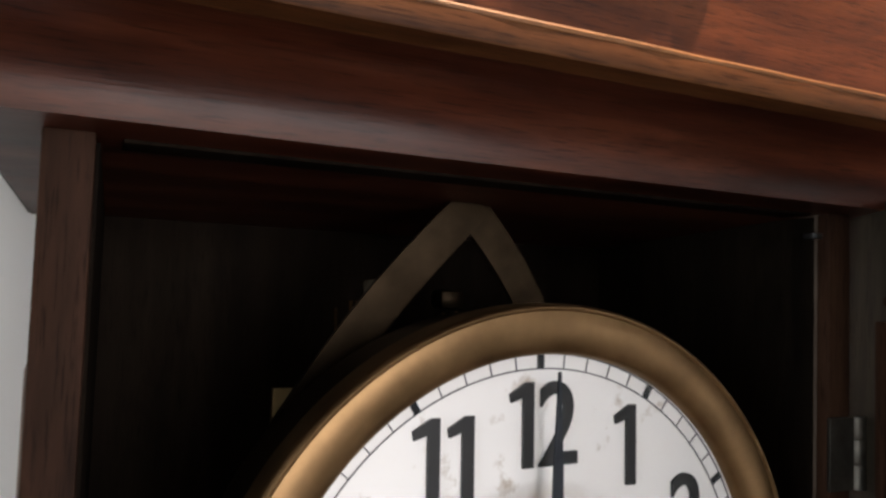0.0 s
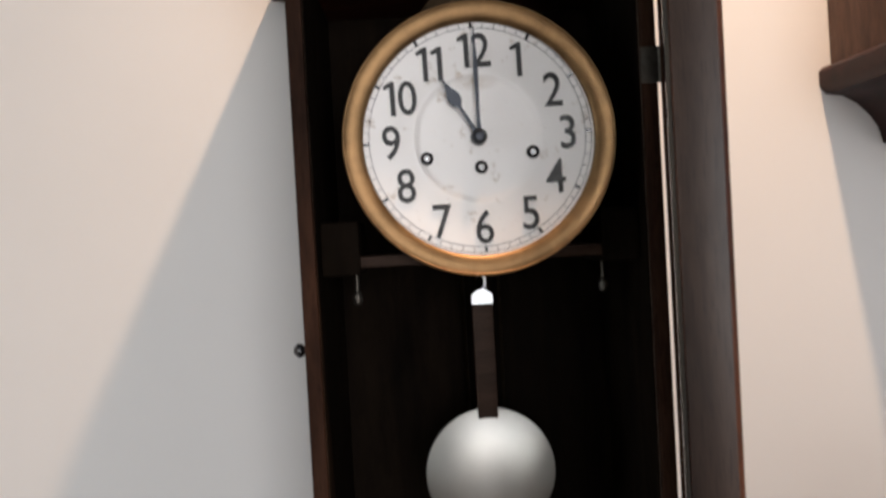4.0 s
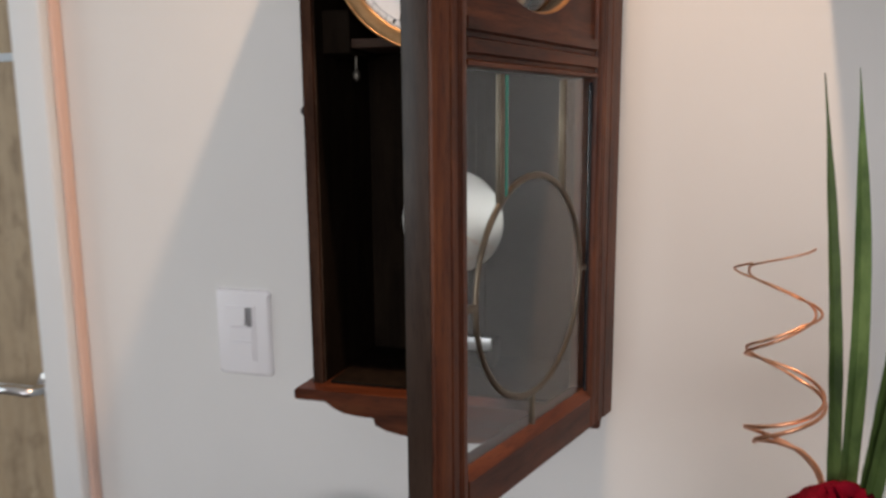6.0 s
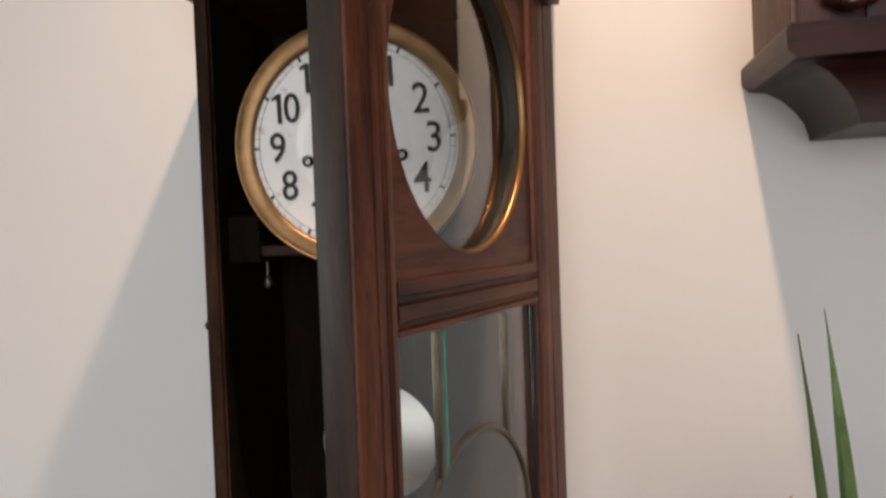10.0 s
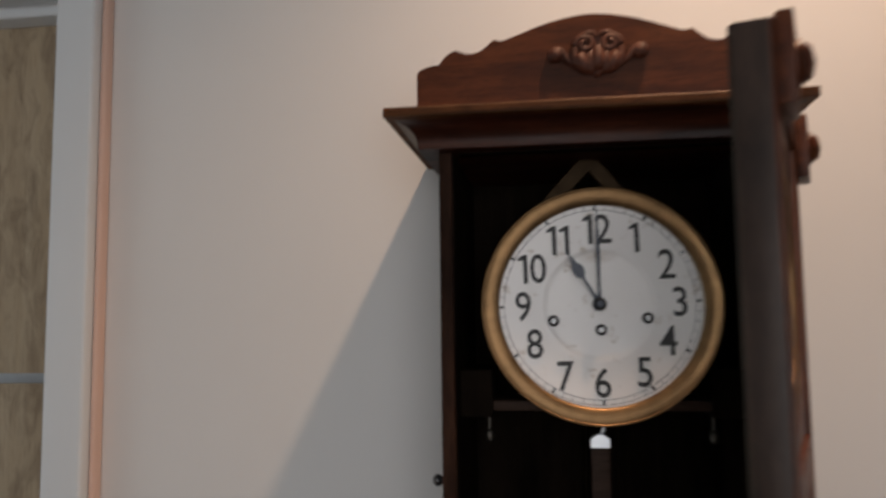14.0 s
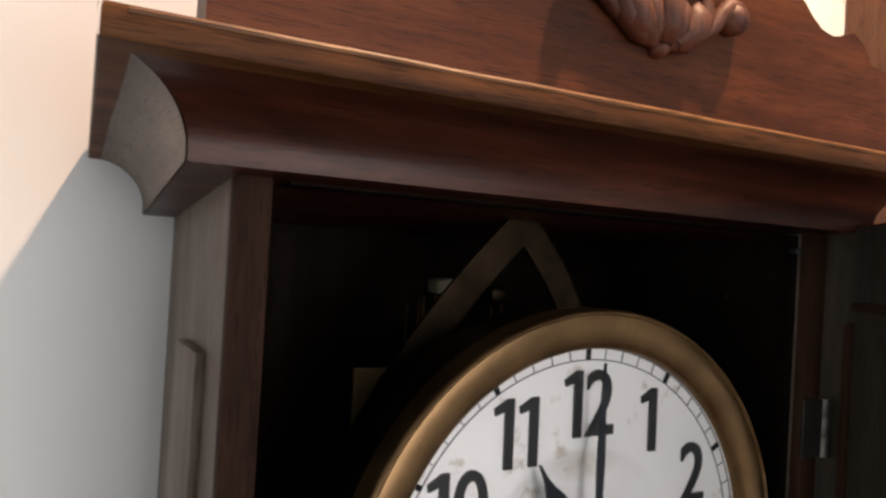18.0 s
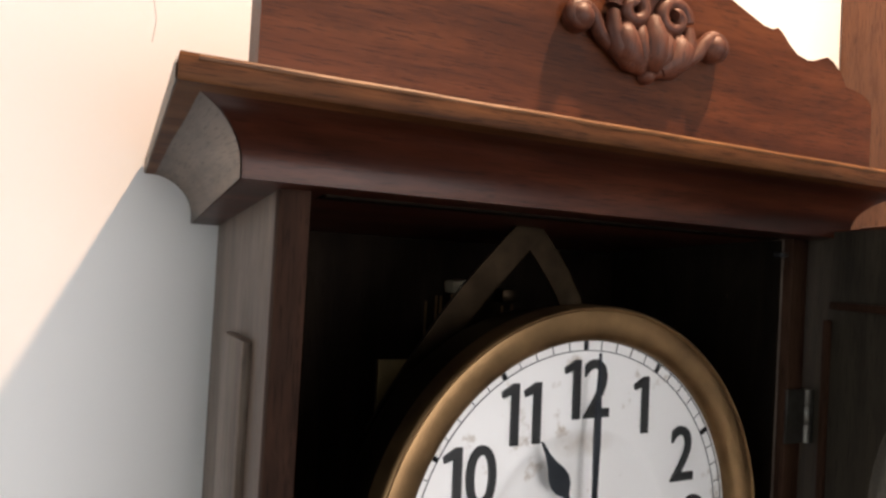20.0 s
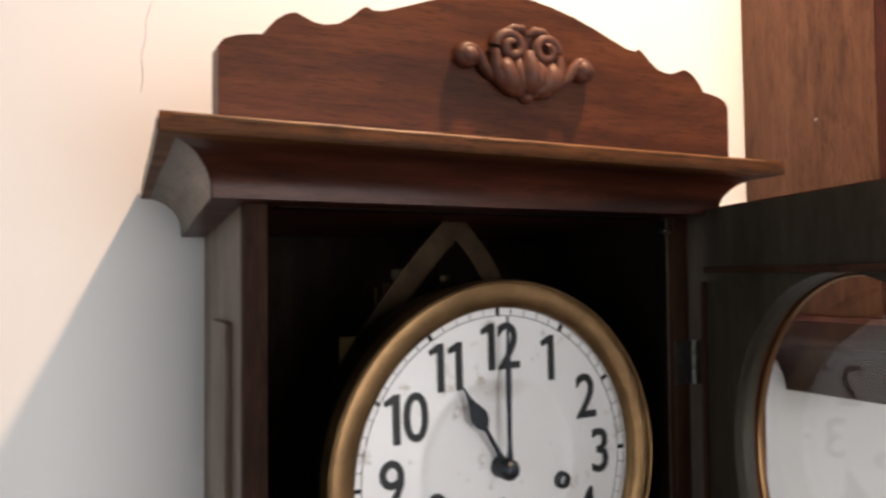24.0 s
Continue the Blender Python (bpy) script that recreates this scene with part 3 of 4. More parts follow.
# carved ornament: palmette under two volutes, with a scroll end on each side

def spiral(cx0, cz0, r0, r1, a0, turns, n=34):
    out = []
    for i in range(n):
        k = i / (n - 1)
        a = a0 + turns * 2 * math.pi * k
        r = r0 + (r1 - r0) * k
        out.append((cx0 + r * math.cos(a), -0.0250 - 0.003 * k, cz0 + r * math.sin(a)))
    return out


MX = 0.0005


def swept(pts, r, s, bm, taper=None):
    return tube([(MX + s * x, y, z) for x, y, z in pts], r, bm, 12, taper)


SQUASH = Matrix.Translation((0.0035, 0, 1.8405)) @ Matrix.Diagonal((1, 1, 0.93, 1)) @ Matrix.Translation((0, 0, -1.8405))


def carved(name, bm, label=""):
    bm.transform(SQUASH)
    return part(name, bm, M_ORN, crest_obj, label, smooth=70)


belly = lambda k: 0.4 + 0.65 * math.sin(math.pi * (0.1 + 0.8 * k))
back = [(0.0, 1.8020), (0.010, 1.8040), (0.017, 1.8095), (0.0205, 1.8180), (0.0195, 1.8300), (0.014, 1.8365), (0.005, 1.8395), (0.0, 1.8375)]
carved("carved_ground", prism([(MX + x, z) for x, z in back] + [(MX - x, z) for x, z in reversed(back[1:-1])], -0.0246, -0.0215, "y"))
for s in (-1, 1):
    arm = [(0.003, -0.0245, 1.8035), (0.011, -0.0255, 1.8050), (0.0175, -0.0262, 1.8105), (0.0207, -0.0262, 1.8185), (0.0205, -0.0258, 1.8265)]
    carved("carved_leaf", swept(arm, 0.0044, s, None, lambda k: 0.45 + 0.6 * math.sin(math.pi * min(1, 0.12 + 0.8 * k))))
    carved("carved_volute", swept(spiral(0.0112, 1.8288, 0.0088, 0.0020, 0.0, 1.30), 0.0034, s, None, lambda k: 1.1 - 0.35 * k))
    carved("carved_petal", swept([(0.0135, -0.0248, 1.8215), (0.0155, -0.0262, 1.8155), (0.0128, -0.0266, 1.8095), (0.0055, -0.0252, 1.8040)], 0.0066, s, None, belly))
    carved("carved_petal", swept([(0.0058, -0.0248, 1.8235), (0.0076, -0.0268, 1.8165), (0.0063, -0.0272, 1.8100), (0.0022, -0.0255, 1.8038)], 0.0046, s, None, belly))
    carved("carved_leaf", swept([(0.0005, -0.0250, 1.8375), (0.0040, -0.0262, 1.8402), (0.0095, -0.0262, 1.8400), (0.0150, -0.0258, 1.8370)], 0.0026, s, None, lambda k: 0.6 + 0.5 * math.sin(math.pi * k)))
carved("carved_petal", swept([(0, -0.0258, 1.8270), (0, -0.0278, 1.8175), (0, -0.0278, 1.8095), (0, -0.0257, 1.8035)], 0.0064, 1, None, belly))
carved("carved_bead", lathe([(0, -0.0040), (0.0022, -0.0032), (0.0036, -0.0010), (0.0036, 0.0020), (0, 0.003)], (MX, -0.0245, 1.8010), "y", 16))
for s in (-1, 1):
    end = swept([(0.0195, -0.0240, 1.8105), (0.0235, -0.0250, 1.8122), (0.0272, -0.0255, 1.8158), (0.0300, -0.0255, 1.8210), (0.0340, -0.0256, 1.8245)], 0.0034, s, None, lambda k: 0.7 + 0.4 * k)
    swept(spiral(0.0370, 1.8205, 0.0052, 0.0012, 2.3, -1.35, 26), 0.0031, s, end, lambda k: 1.15 - 0.3 * k)
    lathe([(0, -0.0076), (0.0030, -0.0070), (0.0056, -0.0048), (0.0068, -0.0018), (0.0064, 0.002), (0, 0.0025)], (MX + s * 0.0370, -0.0235, 1.8205), "y", 20, end)
    carved("carved_scroll", end, "carved walnut scroll end")

# base slab and shaped apron
base_o = [(-0.148, BK), (-0.156, -0.020), (0.165, -0.020), (0.162, BK)]
part("base_slab", loft([[(x * k, y, z) for x, y in base_o] for k, z in ((0.985, 1.137), (1.0, 1.139), (1.0, 1.147), (0.985, 1.149))]), M_WX, clock, "moulded walnut base slab")
ap = [(-0.131, 1.1368), (-0.126, 1.1305), (-0.117, 1.1245), (-0.106, 1.1205), (-0.092, 1.1185), (-0.072, 1.1180), (-0.070, 1.1105), (-0.058, 1.1055), (-0.040, 1.1025), (-0.018, 1.1012)]
apron = ap + [(-x, z) for x, z in reversed(ap)]
part("apron", prism(apron, -0.006, BK - 0.03, "y", bev=0.001), M_WX, clock, "shaped walnut apron under the base")

# movement, straps and hammers behind the dial
part("movement_plate", box(-0.064, 0.072, 0.034, 0.037, 1.545, 1.669, 0.001), M_PLATEB, clock, "dull brass movement plate")
part("movement_plate", box(-0.064, 0.072, 0.088, 0.091, 1.545, 1.669, 0.001), M_PLATEB, clock, "dull brass movement plate")
for px, pz in ((-0.048, 1.662), (0.063, 1.662), (-0.048, 1.556), (0.063, 1.556)):
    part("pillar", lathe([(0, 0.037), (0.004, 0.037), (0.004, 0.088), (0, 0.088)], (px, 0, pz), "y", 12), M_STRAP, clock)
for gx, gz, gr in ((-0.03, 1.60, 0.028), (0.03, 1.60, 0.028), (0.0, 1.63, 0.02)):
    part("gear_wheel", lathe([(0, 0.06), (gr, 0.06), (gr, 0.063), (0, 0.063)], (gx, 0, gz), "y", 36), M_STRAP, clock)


def bowed_strap(p, q, bow, w, y):
    """A flat strip bent sideways between two points."""
    a, b = Vector((p[0], 0, p[1])), Vector((q[0], 0, q[1]))
    d = (b - a).normalized()
    side = Vector((-d.z, 0, d.x))
    rows = []
    for i in range(13):
        k = i / 12
        c = a.lerp(b, k) + side * bow * math.sin(math.pi * k) + Vector((0, y, 0))
        t = (d + side * bow * math.pi * math.cos(math.pi * k) / (b - a).length).normalized()
        n = Vector((-t.z, 0, t.x)) * w / 2
        rows.append([c + n, c - n, c - n + Vector((0, 0.0022, 0)), c + n + Vector((0, 0.0022, 0))])
    return loft(rows)


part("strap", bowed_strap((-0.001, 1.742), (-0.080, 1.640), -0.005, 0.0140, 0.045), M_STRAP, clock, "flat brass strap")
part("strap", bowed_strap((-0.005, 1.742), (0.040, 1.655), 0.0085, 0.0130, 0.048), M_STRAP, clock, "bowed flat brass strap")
for hx, hz in ((-0.043, 1.700), (-0.037, 1.703), (-0.0345, 1.703), (-0.028, 1.704), (0.003, 1.699), (0.009, 1.700)):
    part("hammer_rod", tube([(hx + 0.004, 0.082, 1.655), (hx + 0.001, 0.082, 1.68), (hx, 0.080, hz)], 0.0007, n=6), M_BRASS, clock, "thin brass hammer rod")
felt = box(-0.0050, 0.0050, -0.005, 0.005, -0.0032, 0.0032, 0.0014)
felt.transform(Matrix.Translation((-0.026, 0.079, 1.7085)) @ Matrix.Rotation(radians(-6), 4, "Y"))
part("hammer_head", felt, M_FELT, clock, "pale felt hammer head")
part("hammer_head", box(-0.002, 0.009, 0.072, 0.084, 1.7005, 1.7085, 0.003), M_STRAP, clock, "brown leather hammer head")
# seat board brackets
for s in (-1, 1):
    a, b = sorted((s * 0.129, s * 0.098))
    part("movement_bracket", box(a, b, 0.020, 0.10, 1.497, 1.541, 0.003), M_IN, clock, "shade-dark wooden bracket")
    part("bracket_screw", lathe([(0, -0.016), (0.0032, -0.014), (0.0044, -0.010), (0.0036, -0.005), (0.0018, -0.003), (0.0018, 0.016), (0, 0.016)], (s * 0.104, 0.05, 1.486), "z", 12), M_HINGE, clock, "grey steel wing screw")
part("seat_board", box(-0.126, 0.126, 0.024, 0.095, 1.503, 1.512, 0.001), M_IN2, clock, "dark brown seat board")

# dial
dial_pose = Matrix.Translation((0, 0, ZC)) @ pose(0, 0, 0, 0, 0, 1.7) @ pose(0, 0, 0, 0, -1.1, 0)


def dial_part(name, bm, mat, parent, label="", smooth=38):
    bm.transform(dial_pose)
    return part(name, bm, mat, parent, label, smooth=smooth)


prof = [(0.0, 0.0011), (0.0440, 0.0011), (0.0470, 0.0008), (0.0490, 0.0001), (0.0510, -0.0003), (0.0530, 0.0), (0.0800, 0.0), (0.0925, 0.0), (0.0925, 0.004), (0, 0.004)]
dial = dial_part("dial", lathe(prof, (0, 0, 0), "y", 96), M_DIAL, clock, "silvered dial with brown smudges", smooth=50)
bez = [(0.0903, 0.002), (0.0903, -0.0016), (0.0907, -0.0034), (0.0916, -0.0042), (0.0940, -0.0052), (0.0970, -0.0060), (0.1000, -0.0064), (0.1030, -0.0064),
       (0.1040, -0.0062), (0.1044, -0.0067), (0.1052, -0.0068), (0.1060, -0.0060), (0.1062, -0.0044), (0.1060, 0.0060), (0.1040, 0.0075), (0.0903, 0.0075), (0.0903, 0.002)]
BEZ = (0.0012, 0, -0.0012)
dial_part("bezel", lathe(bez, BEZ, "y", 128), M_BRASS, clock, "round aged brass bezel", smooth=50)
# shade on the wall behind the bezel comes from this ring's dark colour
dial_part("movement_ring", lathe([(0.0900, 0.0078), (0.1045, 0.0078), (0.1030, 0.032), (0.0900, 0.032), (0.0900, 0.0078)], BEZ, "y", 96), M_STRAP, clock, "brass ring behind the bezel darkened for shade", smooth=50)
for r in (0.0846, 0.0893):
    dial_part("minute_ring", lathe([(r - 0.00022, -0.0001), (r + 0.00022, -0.0001), (r + 0.00022, -0.0003), (r - 0.00022, -0.0003), (r - 0.00022, -0.0001)], (0, 0, 0), "y", 128), M_INK, dial, "fine printed ring", smooth=0)
for i in range(60):
    a = math.radians(6 * i)
    w, r0, r1, mat, nm = (0.0011, 0.0847, 0.0893, M_BLACK, "hour_mark") if i % 5 == 0 else (0.0002, 0.0847, 0.0893, M_INK, "minute_mark")
    b2 = box(-w, w, -0.0007 if i % 5 == 0 else -0.0003, -0.0001, r0, r1, 0)
    b2.transform(Matrix.Rotation(a, 4, "Y"))
    dial_part(nm, b2, mat, dial, smooth=0)
ONE = [(0.0026, -0.0131), (0.0026, 0.0131), (-0.0002, 0.0131), (-0.0060, 0.0098), (-0.0056, 0.0072), (-0.0012, 0.0086), (-0.0012, -0.0131)]


def digit(ch):
    """One figure, 26 mm high, centred; the ones have a slanting flag."""
    if ch == "1":
        b2 = prism(ONE, -0.0006, 0.0006, "y")
        b2.transform(Matrix.Rotation(-math.pi / 2, 4, "X"))
        return b2, 0.0098
    me = text_mesh(ch, 0.0345, 0.0002, 0.0006)
    b2 = bmesh.new()
    b2.from_mesh(me)
    bpy.data.meshes.remove(me)
    xs, ys = [v.co.x for v in b2.verts], [v.co.y for v in b2.verts]
    mid, kz = Vector(((min(xs) + max(xs)) / 2, (min(ys) + max(ys)) / 2, 0)), 0.0262 / (max(ys) - min(ys))
    b2.transform(Matrix.Diagonal((kz * 0.86, kz, 1, 1)) @ Matrix.Translation(-mid))
    return b2, (max(xs) - min(xs)) * kz * 0.86


NUDGE = {2: (0.0025, 0.0), 3: (0.003, 0.0), 5: (0.003, -0.0025), 6: (0.0, -0.002), 7: (0.0015, -0.0045), 12: (0.001, 0.0)}
for h in range(1, 13):
    nx, nz = NUDGE.get(h, (0.0, 0.0))
    a = math.radians(30 * h)
    made = [digit(c) for c in str(h)]
    whole = sum(w for _, w in made) + 0.0016 * (len(made) - 1)
    x, num = -whole / 2, bmesh.new()
    for b2, w in made:
        b2.transform(Matrix.Translation((x + w / 2 + (0.0015 if w == 0.0098 else 0.0), 0, 0)))
        x += w + 0.0016
        merged(num, b2)
    num.transform(Matrix.Translation((0.0675 * math.sin(a) + nx, -0.0007, 0.0675 * math.cos(a) + nz)) @ Matrix.Rotation(math.pi / 2, 4, "X"))
    dial_part("numeral", num, M_NUM, dial, "black enamel numeral", smooth=0)
for hx, hz in ((-0.0410, -0.0138), (0.0008, -0.0230), (0.0420, -0.0138)):
    g = lathe([(0.0026, 0.0005), (0.0026, -0.0022), (0.0032, -0.0028), (0.0048, -0.0020), (0.0052, 0.0005)], (hx, 0, hz), "y", 24)
    gr = dial_part("winding_hole", g, M_BLACK, dial, "black ringed winding hole")
    dial_part("winding_arbor", box(hx - 0.0012, hx + 0.0012, -0.0012, 0.0018, hz - 0.0012, hz + 0.0012, 0.0002), M_STEEL, gr)


def hand(points, ang, y, thick):
    """A flat hand from its half outline (half width, distance from the arbor)."""
    o = [(w, d) for w, d in points] + [(-w, d) for w, d in reversed(points)]
    b2 = prism(o, y, y + thick, "y")
    b2.transform(Matrix.Rotation(math.radians(ang), 4, "Y"))
    return b2


hour = [(0.0024, 0.0), (0.0014, 0.012), (0.0011, 0.026), (0.0018, 0.0275), (0.0042, 0.0305), (0.0052, 0.0345), (0.0044, 0.0385), (0.0024, 0.043), (0.0010, 0.048), (0.0003, 0.0545)]
minute = [(0.0022, 0.0), (0.0012, 0.014), (0.0013, 0.030), (0.0018, 0.046), (0.0016, 0.056), (0.0010, 0.068), (0.0003, 0.0845)]
dial_part("hour_hand", hand(hour, 330.5, -0.0072, 0.0011), M_IRON, dial, "blued steel spade hour hand")
dial_part("minute_hand", hand(minute, 0.6, -0.0098, 0.0011), M_IRON, dial, "thin blued steel minute hand")
dial_part("hand_nut", lathe([(0, -0.0135), (0.0036, -0.0128), (0.0056, -0.0105), (0.0060, -0.0080), (0.0060, 0.001), (0, 0.001)], (0, 0, 0), "y", 24), M_IRON, dial, "round steel centre nut")

# pendulum hanging still
pend = part("pendulum", box(-0.0085, 0.0085, 0.046, 0.051, 1.365, 1.468, 0.001), M_IN2, clock, "walnut pendulum rod")
part("hook", tube([(0, 0.0485, 1.478), (0.003, 0.0485, 1.482), (0.003, 0.0485, 1.488), (0, 0.0485, 1.492), (-0.003, 0.0485, 1.490)], 0.0013, n=6), M_STEEL, pend, "steel hook")
part("hook_plate", prism([(-0.0088, 1.4665), (0.0088, 1.4665), (0.0088, 1.4745), (0.0030, 1.4785), (-0.0030, 1.4785), (-0.0088, 1.4745)], 0.0450, 0.0520, "y"), M_STEEL, pend, "nickel hook plate")
bob = [(0, -0.0085), (0.012, -0.0083), (0.026, -0.0070), (0.040, -0.0045), (0.050, -0.0015), (0.0545, 0.0), (0.0550, 0.0015), (0.0540, 0.003), (0.03, 0.006), (0, 0.007)]
part("bob", lathe(bob, (0.0, 0.0485, 1.3235), "y", 72), M_SILVER, pend, "round silvered pendulum bob", smooth=50)
part("rating_nut", lathe([(0, -0.006), (0.006, -0.006), (0.006, 0.0), (0.0015, 0.0), (0.0015, 0.016), (0, 0.016)], (0, 0.0485, 1.256), "z", 18), M_BRASS, pend)
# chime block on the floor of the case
part("chime_block", box(-0.022, 0.036, 0.085, 0.125, 1.150, 1.181, 0.002), M_IN, clock, "shade-dark chime block")
part("chime_plate", box(-0.021, 0.035, 0.081, 0.086, 1.174, 1.189, 0.001), M_STEEL, clock, "dull steel chime clamp")
for i in range(4):
    part("chime_rod", tube([(-0.012 + i * 0.011, 0.105, 1.178), (-0.012 + i * 0.011, 0.110, 1.30), (-0.012 + i * 0.011, 0.110, 1.50 + 0.02 * i)], 0.0016, n=6), M_STRAP, clock, "thin chime rod")

# hinges
PIV = Vector((0.1492, 0.003, 0))
for z in (1.650, 1.225):
    part("hinge", lathe([(0, -0.014), (0.0032, -0.014), (0.0032, -0.005), (0.0029, -0.0045), (0.0032, -0.004), (0.0032, 0.005), (0.0029, 0.0055), (0.0032, 0.006), (0.0032, 0.014), (0, 0.014)], (0.1465, -0.0005, z), "z", 14), M_HINGE, clock, "brass butt hinge")
    part("hinge_leaf", box(0.1300, 0.146, -0.0012, 0.0003, z - 0.014, z + 0.014, 0.0003), M_HINGE, clock)
part("door_catch", box(0.1265, 0.1340, 0.004, 0.009, 1.7335, 1.7355, 0.0004), M_STEEL, clock, "small bright catch")

# open door, built flat: x from the hinge to the free edge, y out of its face
DW, DT = 0.289, 0.025
HX = -0.012                  # the hinge stile reaches back past the pivot
Y0 = 0.0030                 # inner side of the frame, outer side at DT
SL, SR = 0.0460, 0.0400      # widths of the hinge stile and the free stile
OC, OA, OB = 0.1470, 0.0985, 0.101   # oval opening: centre and half axes
DB, DTOP = 1.1495, 1.7485
door = part("clock_door", framed_hole((SL + 0.0003, DW - SR - 0.0003, 1.4942, 1.7223), (OC, 1.607, OA, OB), 0.0142, DT - 0.004), M_WX, clock, "walnut door panel with an oval opening", local=True, smooth=40)
door.matrix_local = Matrix.Translation(Vector((PIV.x, PIV.y - WALL, -BASE_Z))) @ pose(0, 0, 0, 0, 0, -108.7)


def dp(name, bm, mat, label="", smooth=38):
    return part(name, bm, mat, door, label, local=True, smooth=smooth)


def stile(x0, x1, outer):
    """Post with a bead between two dark grooves, set toward the opening."""
    w, f = x1 - x0, []
    for k in sorted(q if outer < 0 else 1 - q for q in (0.50, 0.72, 0.80)):
        m = x0 + w * k
        f += [(m - 0.0013, DT), (m - 0.0007, DT - 0.0026), (m + 0.0007, DT - 0.0026), (m + 0.0013, DT)]
    o = [(x0, Y0), (x1, Y0), (x1, DT - 0.0022), (x1 - 0.0008, DT - 0.0008), (x1 - 0.0022, DT)] + list(reversed(f)) 
    o += [(x0 + 0.0085, DT), (x0, Y0 + 0.009)] if outer < 0 else [(x0 + 0.0022, DT), (x0 + 0.0008, DT - 0.0008), (x0, DT - 0.0022)]
    return prism(o, DB, DTOP, "z")


dp("stile", stile(HX, SL, -1), M_WZ, "fluted walnut stile")
dp("stile", stile(DW - SR, DW, 1), M_WZ, "fluted walnut stile")
dp("stile_end", box(DW + 0.0001, DW + 0.0012, Y0 + 0.0004, DT - 0.0024, DB + 0.0005, DTOP - 0.0005, 0.0004), M_STILE_END, "dark worn outer edge of the stile")
rail = [(Y0, 1.7225), (Y0, DTOP), (DT + 0.002, DTOP), (DT + 0.002, 1.738), (DT - 0.001, 1.735), (DT - 0.001, 1.7275), (DT + 0.001, 1.7265), (DT + 0.001, 1.7225)]
dp("top_rail", prism(rail, SL + 0.0003, DW - SR - 0.0003, "x"), M_WX, "moulded walnut top rail")
mid = [(Y0, 1.4635), (Y0, 1.494), (DT, 1.494), (DT, 1.4865), (DT - 0.003, 1.485), (DT - 0.003, 1.482), (DT, 1.4805), (DT, 1.472), (DT - 0.003, 1.4705), (DT - 0.003, 1.468), (DT, 1.4665), (DT, 1.4635)]
dp("middle_rail", prism(mid, SL + 0.0003, DW - SR - 0.0003, "x"), M_WX, "grooved walnut middle rail")
dp("bottom_rail", prism([(Y0, DB), (Y0, 1.184), (Y0 + 0.004, 1.186), (DT - 0.007, 1.186), (DT, 1.178), (DT, DB)], SL + 0.0003, DW - SR - 0.0003, "x"), M_WX, "walnut bottom rail")
for x0, x1 in ((0.002, 0.0460), (DW - 0.0445, DW)):
    blk = dp("corner_block", box(x0 + 0.0005, x1 - 0.0005, DT + 0.0002, DT + 0.010, 1.700, 1.752, 0.0015), M_WX, "square corner block")
    c = ((x0 + x1) / 2, DT + 0.010, 1.727)
    part("roundel", lathe([(0.0135, 0.0), (0.0135, 0.002), (0.010, 0.0025), (0.0115, 0.004), (0.0085, 0.0075), (0, 0.0095)], c, "y", 28), M_WX, blk, "turned walnut roundel", local=True)
# dark stained inner face of the door
dp("inner_face", framed_hole((HX + 0.001, DW - 0.001, 1.463, DTOP - 0.001), (OC, 1.607, OA, OB), Y0 - 0.002, 0.0140), M_DOORIN, "shade-dark inner side of the door")
for x0, x1 in ((HX + 0.001, SL - 0.001), (DW - SR + 0.001, DW - 0.001)):
    dp("inner_stile", box(x0, x1, Y0 - 0.002, Y0 - 0.0002, DB + 0.001, 1.4628, 0.0004), M_DOORIN)
dp("inner_rail", box(SL - 0.0008, DW - SR + 0.0008, Y0 - 0.002, Y0 - 0.0002, DB + 0.001, 1.183, 0.0004), M_DOORIN)
dp("inner_bead", box(0.0150, 0.0190, Y0 - 0.0055, Y0 - 0.0022, DB + 0.02, 1.702, 0.0012), M_EDGEZ, "brown bead along the hinge edge")
dp("inner_bead", box(0.0195, DW - 0.02, Y0 - 0.0055, Y0 - 0.0022, 1.7075, 1.7115, 0.0012), M_EDGEZ, "brown bead under the top rail")
# thin brass ring on the outer side of the oval
N = 96
rings = [[(OC + (OA + d) * math.cos(2 * math.pi * i / N), y, 1.607 + (OB + d) * math.sin(2 * math.pi * i / N)) for i in range(N)]
         for d, y in ((0.0004, 0.0158), (-0.0016, 0.0158), (-0.0020, 0.0168), (-0.0014, 0.0188), (0.0004, 0.0204))]
dp("oval_ring", loft(rings, caps=False), M_BRASS2, "thin dark brass ring", smooth=50)


def pane(x0, x1, z0, z1, y, t=0.003):
    return box(x0, x1, y, y + t, z0, z1, 0)


og = [(OC + (OA + 0.0016) * math.cos(2 * math.pi * i / 64), 1.607 + (OB + 0.0016) * math.sin(2 * math.pi * i / 64)) for i in range(64)]
oval = prism(og, -0.001, 0.001, "y")
oval.transform(Matrix.Translation((OC, 0.0102, 0)) @ Matrix.Rotation(radians(2), 4, "Z") @ Matrix.Translation((-OC, 0, 0)))
dp("oval_glass", oval, M_GLASS, "clear oval pane", smooth=0)
GX0, GX1 = SL - 0.0008, DW - SR + 0.0008
cy, GZ0, GZ1 = 0.0165, 1.1845, 1.463
dp("lower_glass", pane(GX0, GX1, GZ0, GZ1, cy - 0.0012, 0.0024), M_GLASS, "clear leaded pane", smooth=0)
C2C = (0.1440, 1.299)
BARS = (0.0965, 0.1955)
